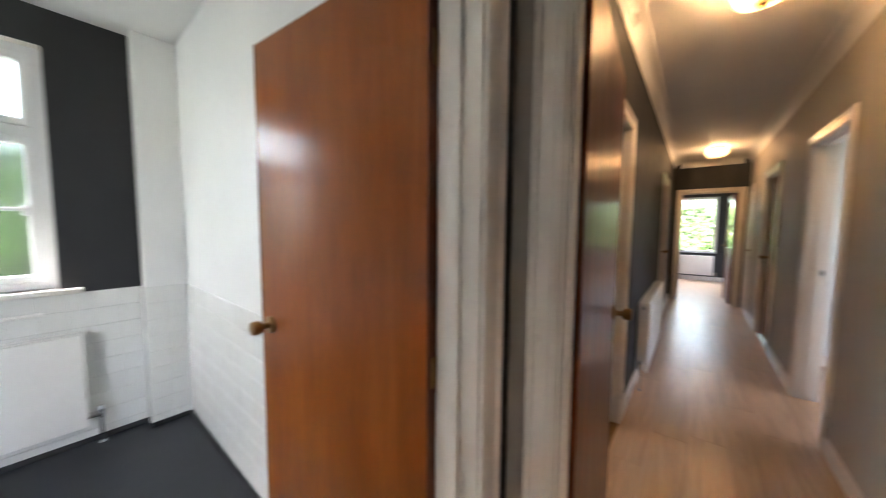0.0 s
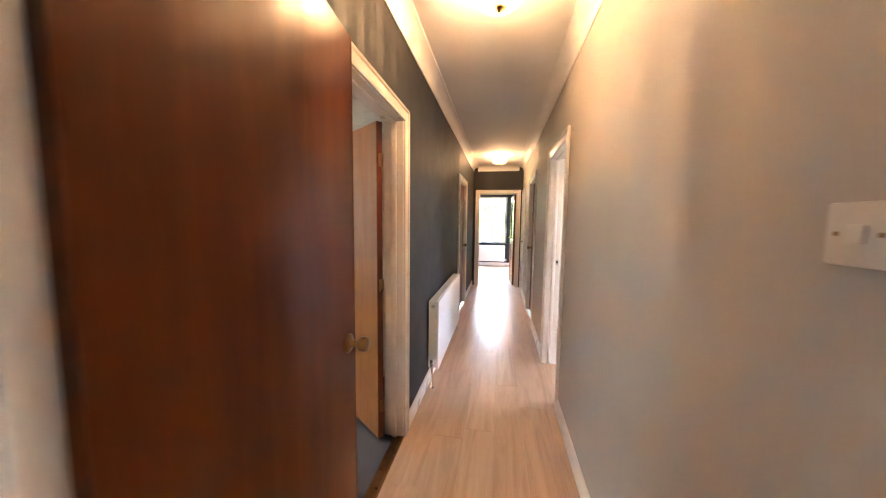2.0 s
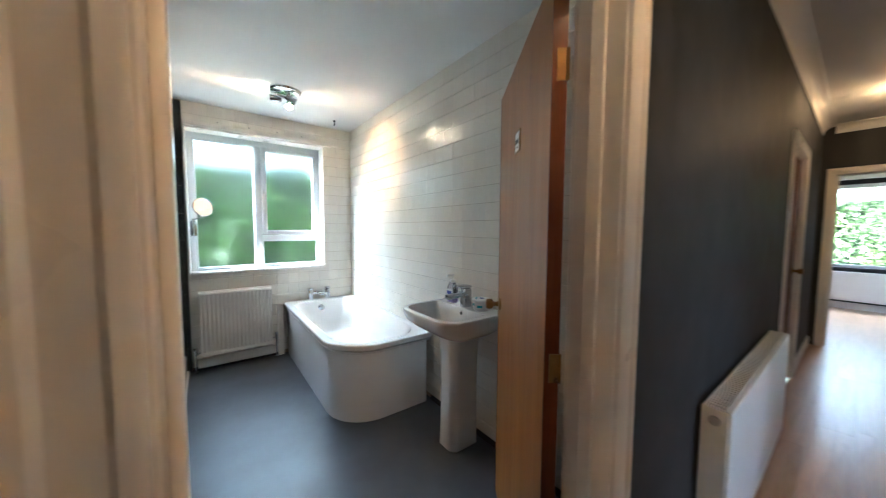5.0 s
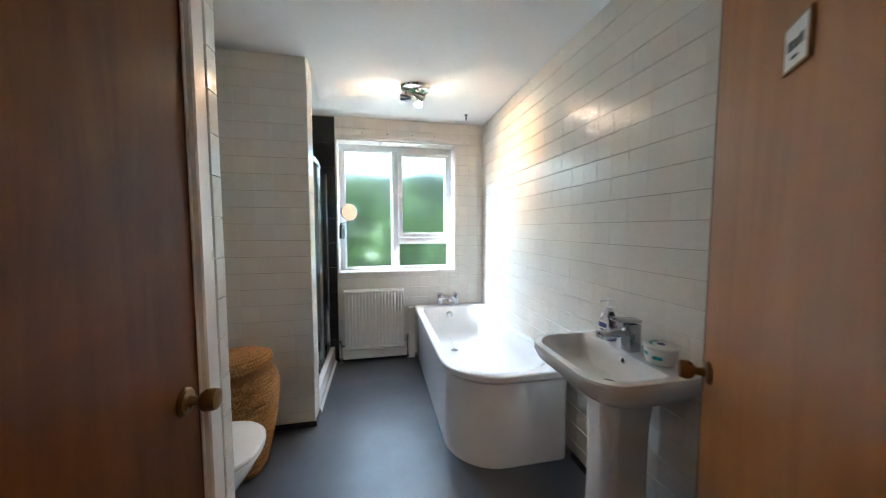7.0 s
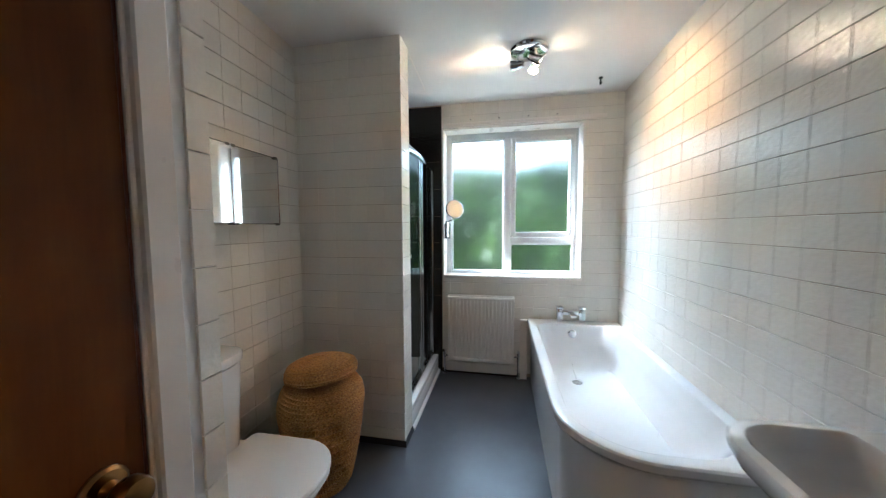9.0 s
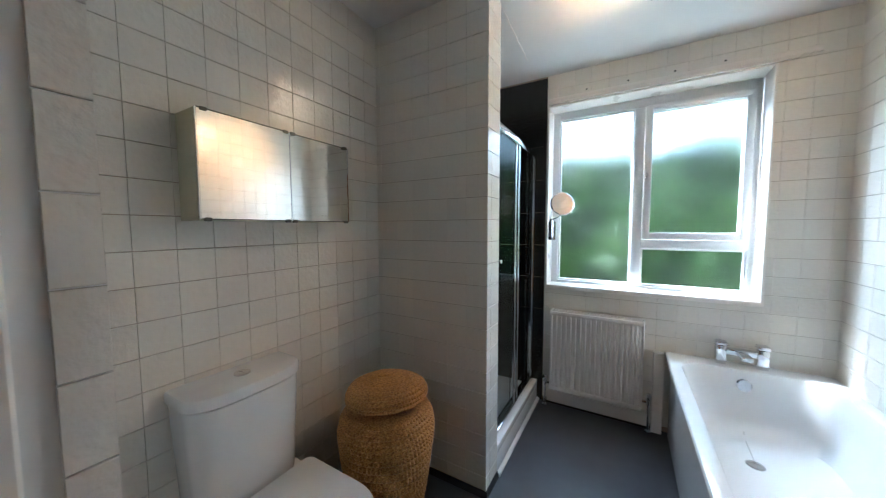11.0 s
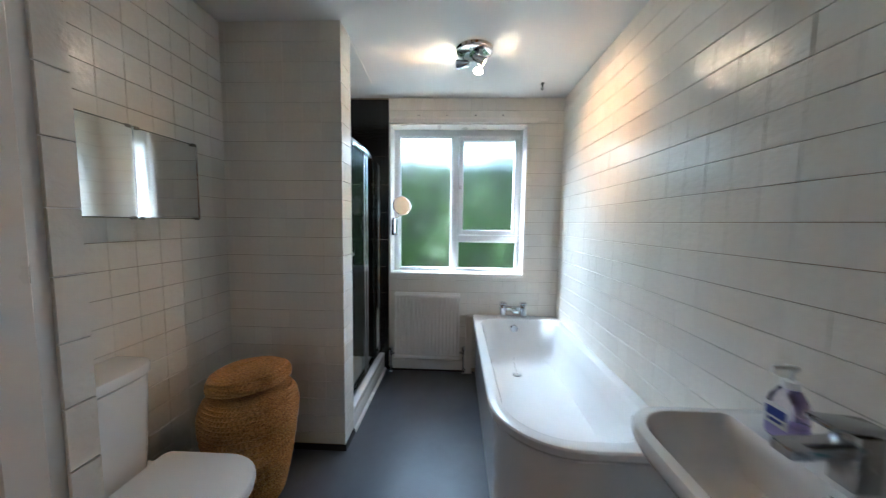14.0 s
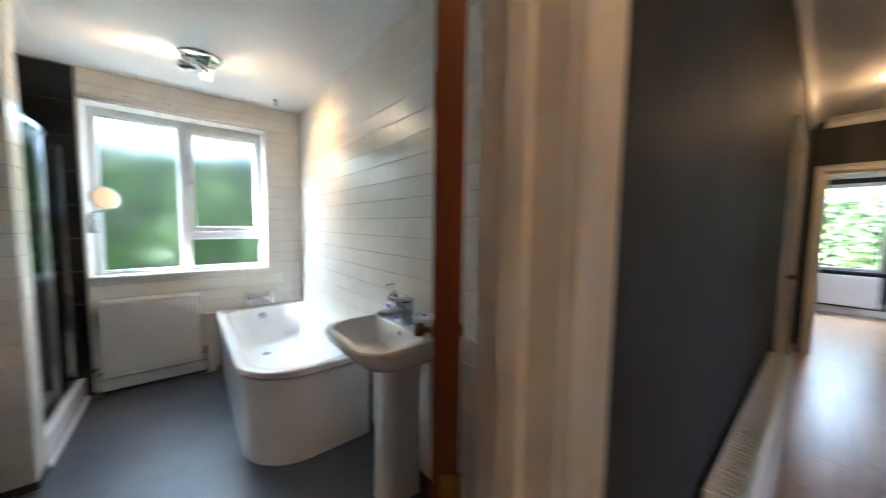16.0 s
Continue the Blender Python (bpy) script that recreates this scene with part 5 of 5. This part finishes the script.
for k in range(9):
    u0, u1 = -2.58 - 0.066 * k, -2.58 - 0.066 * (k + 1) - 0.002
    y = 1.709 - 0.003 * k + 0.002 * math.sin(k * 2.1)
    add(seam, box(u1, u0, y - 0.0022 - 0.0006 * (k % 3), y + 0.0022, BH - 0.0022 - 0.0006 * (k % 2), BH + 0.001))
solid("trim_ceiling_seam", seam, M_GLOSS, "raised filler line along a ceiling board joint", "trim")
hk = thing("ceiling_hook", (-3.19, 3.03, BH), "small dark pull-cord fitting on the ceiling", "hook")
part("base", lathe([(0.013, -0.0005), (0.013, -0.012), (0.007, -0.016), (0.006, -0.03), (0.009, -0.034), (0.007, -0.055), (0.0, -0.056)], 16, (-3.19, 3.03, BH)), M_BLACKHOLE, hk)

# ---- plates, switch ----
plate_m = Matrix.Translation((-0.213, 2.622, 0)) @ pose(0, 0, 0, 0, 0, 142.0)
sign = thing("door_sign", plate_m @ Vector((0.37, 0.038, 1.68)), "small brass bathroom sign on the door", "sign")
part("plate", moved(box(0.335, 0.405, 0.0375, 0.0415, 1.64, 1.71, 0.002, 1), plate_m), M_PLASTIC, sign)
part("rim", moved(add(add(box(0.332, 0.3355, 0.0375, 0.0425, 1.637, 1.713), box(0.4045, 0.408, 0.0375, 0.0425, 1.637, 1.713)), add(box(0.3355, 0.4045, 0.0375, 0.0425, 1.637, 1.6405), box(0.3355, 0.4045, 0.0375, 0.0425, 1.7095, 1.713))), plate_m), M_BRASS, sign)
for u0, u1, z0, z1 in ((0.347, 0.358, 1.668, 1.684), (0.361, 0.374, 1.668, 1.682), (0.377, 0.392, 1.668, 1.684), (0.362, 0.380, 1.653, 1.658)):
    part("bar", moved(box(u0, u1, 0.0415, 0.0423, z0, z1), plate_m), M_BLACKHOLE, sign)
for u, z0, z1 in ((0.21, 1.77, 1.90), (0.385, 1.86, 1.94)):
    crack = prism([(u - 0.0006, z0), (u + 0.0012, z0 + 0.03), (u + 0.0002, z1), (u - 0.0012, z0 + 0.05)], "y", 0.0374, 0.0376)
    part("split", moved(crack, plate_m), M_BLACKHOLE, bath_door)
sw = thing("light_switch", (WR, 1.30, 1.39), "square white light switch with a rocker", "light switch")
part("plate", box(WR - 0.010, WR, 1.243, 1.327, 1.350, 1.434, 0.004, 2), M_SWITCH, sw)
part("rocker", moved(box(-0.004, 0.004, -0.010, 0.010, -0.0125, 0.0125, 0.002, 2), Matrix.Translation((WR - 0.0115, 1.285, 1.392)) @ pose(0, 0, 0, 0, 7, 0)), M_SWITCH, sw)
for y in (1.2585, 1.3115):
    part("screw", moved(lathe([(0.0035, 0), (0.0035, 0.001), (0.0, 0.0015)], 12), Matrix.Translation((WR - 0.010, y, 1.392)) @ pose(0, 0, 0, 0, -90, 0)), M_BRASS, sw)
keep = thing("strike_plate", (1.0, RIGHT_NEAR[1], 1.04), "steel strike plate on the white door lining", "strike plate")
part("plate", box(1.028, 1.055, RIGHT_NEAR[1] - 0.0025, RIGHT_NEAR[1], 0.99, 1.045, 0.0005, 1), M_STEEL, keep)
part("slot", box(1.034, 1.049, RIGHT_NEAR[1] - 0.003, RIGHT_NEAR[1] - 0.0025, 1.005, 1.032), M_BLACKHOLE, keep)
keep2 = thing("strike_plate", (CROSS[1], 1.045, 1.0), "dark steel strike plate on the white door lining", "strike plate")
part("plate", box(CROSS[1] - 0.0025, CROSS[1], 1.03, 1.058, 0.965, 1.03, 0.0005, 1), M_STEEL, keep2)
solid("threshold_bathroom", prism([(WL - 0.06, 0.0), (WL - 0.02, 0.004), (WL, 0.004), (WL + 0.012, -0.004)], "y", BATH[0], BATH[1]), M_BRASS, "brass threshold strip at the bathroom door", "threshold")


# ---- hedges outside ----
def hedge(name, lo, hi, count, seed, axis, leaf):
    rng = np.random.default_rng(seed)
    h = thing(name, ((lo[0] + hi[0]) / 2, (lo[1] + hi[1]) / 2, lo[2]), "dense green garden hedge with small leaves", "hedge")
    k0, k1 = (0.1, 0.85) if axis == 0 else (0.1, 0.1)
    # near-black box stands in for the shade deep inside the hedge
    part("shade_core", box(lo[0] + k0, hi[0] - k1, lo[1] + (0.1 if axis == 0 else 0.4), hi[1] - 0.1, lo[2], hi[2] - 0.12), M_CORE_SHADE, h)
    c = rng.uniform(lo, hi, (count, 3))
    face = rng.random(count)
    near = hi[0] if axis == 0 else lo[1]
    front = face < 0.85
    lean = np.clip((c[front, 2] - 0.9) / 1.6, 0, 1) ** 1.5 * (-0.75 if axis == 0 else 0.3)
    c[front, axis] = near + lean + rng.normal(0, 0.10, front.sum()) + 0.14 * np.sin(c[front, 1 - axis] * 2.3 + c[front, 2] * 1.7) + 0.08 * np.sin(c[front, 1 - axis] * 5.1 - c[front, 2] * 3.3)
    c[~front, 2] = hi[2] + rng.normal(0, 0.10, (~front).sum()) + 0.24 * np.sin(c[~front, 1 - axis] * 2.9) + 0.12 * np.sin(c[~front, 1 - axis] * 5.3 + 1)
    u = rng.normal(size=(count, 3))
    u /= np.linalg.norm(u, axis=1)[:, None]
    w = np.cross(u, rng.normal(size=(count, 3)))
    w /= np.linalg.norm(w, axis=1)[:, None]
    s = rng.uniform(0.03, 0.07, (count, 1))
    verts = np.stack([c - u * s, c + w * s * 0.5, c + u * s, c - w * s * 0.5], 1).reshape(-1, 3)
    me = bpy.data.meshes.new("leaves")
    me.from_pydata(verts.tolist(), [], np.arange(count * 4).reshape(-1, 4).tolist())
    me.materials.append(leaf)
    ob = new("leaves", me)
    ob.parent = h
    ob.matrix_parent_inverse = Matrix.Translation(h.location).inverted()
    tagged(ob, kind="stuff")


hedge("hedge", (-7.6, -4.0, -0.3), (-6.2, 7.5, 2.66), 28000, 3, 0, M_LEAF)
hedge("hedge", (-5.0, 14.2, -0.3), (6.0, 15.4, 2.2), 22000, 5, 1, M_LEAF_DAYLIT)

# ---- planks and tiles, piece by piece ----
def plank_mesh(w, l, h=0.012, c=0.0012):
    me = bpy.data.meshes.new("plank")
    x0, x1, y0, y1 = 0, w, 0, l
    v = [(x0, y0, -h), (x1, y0, -h), (x1, y1, -h), (x0, y1, -h), (x0, y0, -c), (x1, y0, -c), (x1, y1, -c), (x0, y1, -c),
         (x0 + c, y0 + c, 0), (x1 - c, y0 + c, 0), (x1 - c, y1 - c, 0), (x0 + c, y1 - c, 0)]
    f = [(0, 1, 5, 4), (1, 2, 6, 5), (2, 3, 7, 6), (3, 0, 4, 7), (4, 5, 9, 8), (5, 6, 10, 9), (6, 7, 11, 10), (7, 4, 8, 11), (8, 9, 10, 11)]
    me.from_pydata(v, [], f)
    me.materials.append(M_LAM)
    return me


PLANKS = {}


def lay(parent, x0, x1, y0, y1, seed):
    rng = random.Random(seed)
    W, L = 0.193, 1.286
    x = x0
    while x < x1 - 0.004:
        w = min(W, x1 - x)
        y = y0 - rng.uniform(0.0, 0.95) * L
        while y < y1:
            a, b = max(y, y0), min(y + L, y1)
            if b - a > 0.02:
                key = (round(w, 3), round(b - a, 3))
                if key not in PLANKS:
                    PLANKS[key] = plank_mesh(w - 0.0006, b - a - 0.0006)
                ob = new("plank", PLANKS[key])
                ob.location = (x, a, 0)
                ob.parent = parent
            y += L
        x += W


lay(corridor_floor, WL, WR, -1.4, END, 1)
lay(far_floor, -1.8, 2.7, END, FY, 2)
lay(side_floor, WR, 3.7, 2.3, 5.0, 4)

TILES = {}


def tile_verts(w, h, t=0.006, c=0.0013, e=0.0006):
    v = [(0, 0, 0), (w, 0, 0), (w, h, 0), (0, h, 0), (0, 0, t - c), (w, 0, t - c), (w, h, t - c), (0, h, t - c), (e, c, t), (w - e, c, t), (w - e, h - c, t), (e, h - c, t)]
    f = [(0, 1, 5, 4), (1, 2, 6, 5), (2, 3, 7, 6), (3, 0, 4, 7), (4, 5, 9, 8), (5, 6, 10, 9), (6, 7, 11, 10), (7, 4, 8, 11), (8, 9, 10, 11)]
    return v, f


def tile_wall(wall, origin, along, out, length, top, low, material, pitch=0.1087, pitch_z=0.1087, holes=(), start=0.0, near=None, gap=0.0021, seed=0, side_gap=0.0005):
    """Tiles on a wall from origin (at z=0) along a level direction, hung from the top; holes are (u0, u1, z0, z1)."""
    rng = random.Random(seed)
    a, o = Vector(along), Vector(out)
    rot = Matrix((a, (0, 0, 1), o)).transposed().to_4x4()
    cells = []
    z = top
    while z > low + 0.006:
        z0 = max(z - pitch_z, low)
        u = start
        while u < length - 0.004:
            u0, u1 = max(u, 0.0), min(u + pitch, length)
            u += pitch
            spans = [(u0, u1, z0, z)]
            for h0, h1, g0, g1 in holes:
                nxt = []
                for s0, s1, q0, q1 in spans:
                    if s1 <= h0 or s0 >= h1 or q1 <= g0 or q0 >= g1:
                        nxt.append((s0, s1, q0, q1))
                        continue
                    if s0 < h0:
                        nxt.append((s0, h0, q0, q1))
                    if s1 > h1:
                        nxt.append((h1, s1, q0, q1))
                    m0, m1 = max(s0, h0), min(s1, h1)
                    if q0 < g0:
                        nxt.append((m0, m1, q0, g0))
                    if q1 > g1:
                        nxt.append((m0, m1, g1, q1))
                spans = nxt
            cells += [s for s in spans if s[1] - s[0] > 0.006 and s[3] - s[2] > 0.006]
        z -= pitch_z
    if len(cells) > 300:
        cells.sort(key=near)
    rest_v, rest_f = [], []
    for i, (u0, u1, z0, z1) in enumerate(cells):
        w, h = round(u1 - u0 - side_gap, 4), round(z1 - z0 - gap, 4)
        lean = Matrix.Rotation(rng.gauss(0, 0.0026), 4, "X") @ Matrix.Rotation(rng.gauss(0, 0.0026), 4, "Y")
        m = Matrix.Translation(Vector(origin) + a * (u0 + side_gap / 2) + Vector((0, 0, z0 + gap / 2)) + o * rng.uniform(-0.0005, 0.0002)) @ rot @ lean
        if i < 300:
            key = (w, h, material.name)
            if key not in TILES:
                me = bpy.data.meshes.new("tile")
                v, f = tile_verts(w, h, e=0.0002 + side_gap)
                me.from_pydata(v, [], f)
                me.materials.append(material)
                TILES[key] = me
            ob = new("tile", TILES[key])
            ob.parent = wall
            ob.matrix_basis = m
        else:
            v, f = tile_verts(w, h, e=0.0002 + side_gap)
            n = len(rest_v)
            rest_v += [m @ Vector(p) for p in v]
            rest_f += [tuple(k + n for k in q) for q in f]
    if rest_v:
        me = bpy.data.meshes.new("tiling")
        me.from_pydata(rest_v, [], rest_f)
        me.materials.append(material)
        ob = new("tiling", me)
        ob.parent = wall
        tagged(ob, kind="stuff")


# basin wall faces -y, laid from the door end; the 300 tiles round basin and bath's head are single pieces
tile_wall(wall_basin, (WL - WT, BN, 0), (-1, 0, 0), (0, -1, 0), WL - WT - BW, BH, 0.035, M_TILE, near=lambda c: abs((c[0] + c[1]) / 2 - 1.45) + 0.55 * abs((c[2] + c[3]) / 2 - 1.5), seed=11, side_gap=0.0006)
tile_wall(wall_window, (BW, 1.757, 0), (0, 1, 0), (1, 0, 0), BN - 1.757, BH, 0.035, M_TILE, holes=[(W_Y0 - 1.757 - 0.012, W_Y1 - 1.757 + 0.012, W_Z0 - 0.018, W_Z1 + 0.012)], start=-0.03, seed=12)
tile_wall(wall_toilet, (-1.109, BR, 0), (-1, 0, 0), (0, 1, 0), PX1 * -1 - 1.109, BH, 0.035, M_TILE, near=lambda c: -c[3], seed=13, side_gap=0.0009)
tile_wall(wall_shower, (PX1, PY1, 0), (0, -1, 0), (1, 0, 0), PY1 - BR - 0.006, BH, 0.035, M_TILE, seed=14)
tile_wall(wall_shower, (PX0, PY1, 0), (1, 0, 0), (0, 1, 0), PX1 - PX0 + 0.006, BH, 0.035, M_TILE, start=0.0, seed=15)
tile_wall(wall_cupboard, (-1.109, 1.744, 0), (1, 0, 0), (0, 1, 0), 0.046, BH, 0.0, M_TILE, start=-0.03, seed=16)
tile_wall(wall_window, (BW, BR, 0), (0, 1, 0), (1, 0, 0), 1.755 - BR, 2.488, 0.0, M_BLACK_TILE, 0.2, 0.25, gap=0.0015, seed=17)
tile_wall(wall_toilet, (PX0, BR, 0), (-1, 0, 0), (0, 1, 0), PX0 - BW - 0.006, 2.488, 0.12, M_BLACK_TILE, 0.2, 0.25, gap=0.0015, near=lambda c: c[0], seed=18)
tile_wall(wall_shower, (PX0, BR, 0), (0, 1, 0), (-1, 0, 0), 0.60, 2.488, 0.12, M_BLACK_TILE, 0.2, 0.25, gap=0.0015, seed=19)

# kitchen dado
tile_wall(wall_kitchen_window, (KX, -2.2, 0), (0, 1, 0), (1, 0, 0), 2.82, 0.945, 0.03, M_KTILE, near=lambda c: -c[0], seed=21, gap=0.0011, side_gap=0.0003)
tile_wall(wall_kitchen_north, (WL - WT, KN, 0), (-1, 0, 0), (0, -1, 0), WL - WT - KX - 0.117, 0.945, 0.03, M_KTILE, seed=22, gap=0.0011, side_gap=0.0003)
tile_wall(pilaster, (KX + 0.11, KN - 0.007, 0), (0, -1, 0), (1, 0, 0), KN - 0.007 - 0.619, 0.945, 0.03, M_KTILE, seed=23, gap=0.0011, side_gap=0.0003)
tile_wall(pilaster, (KX + 0.007, 0.625, 0), (1, 0, 0), (0, -1, 0), 0.109, 0.945, 0.03, M_KTILE, seed=24, gap=0.0011, side_gap=0.0003)
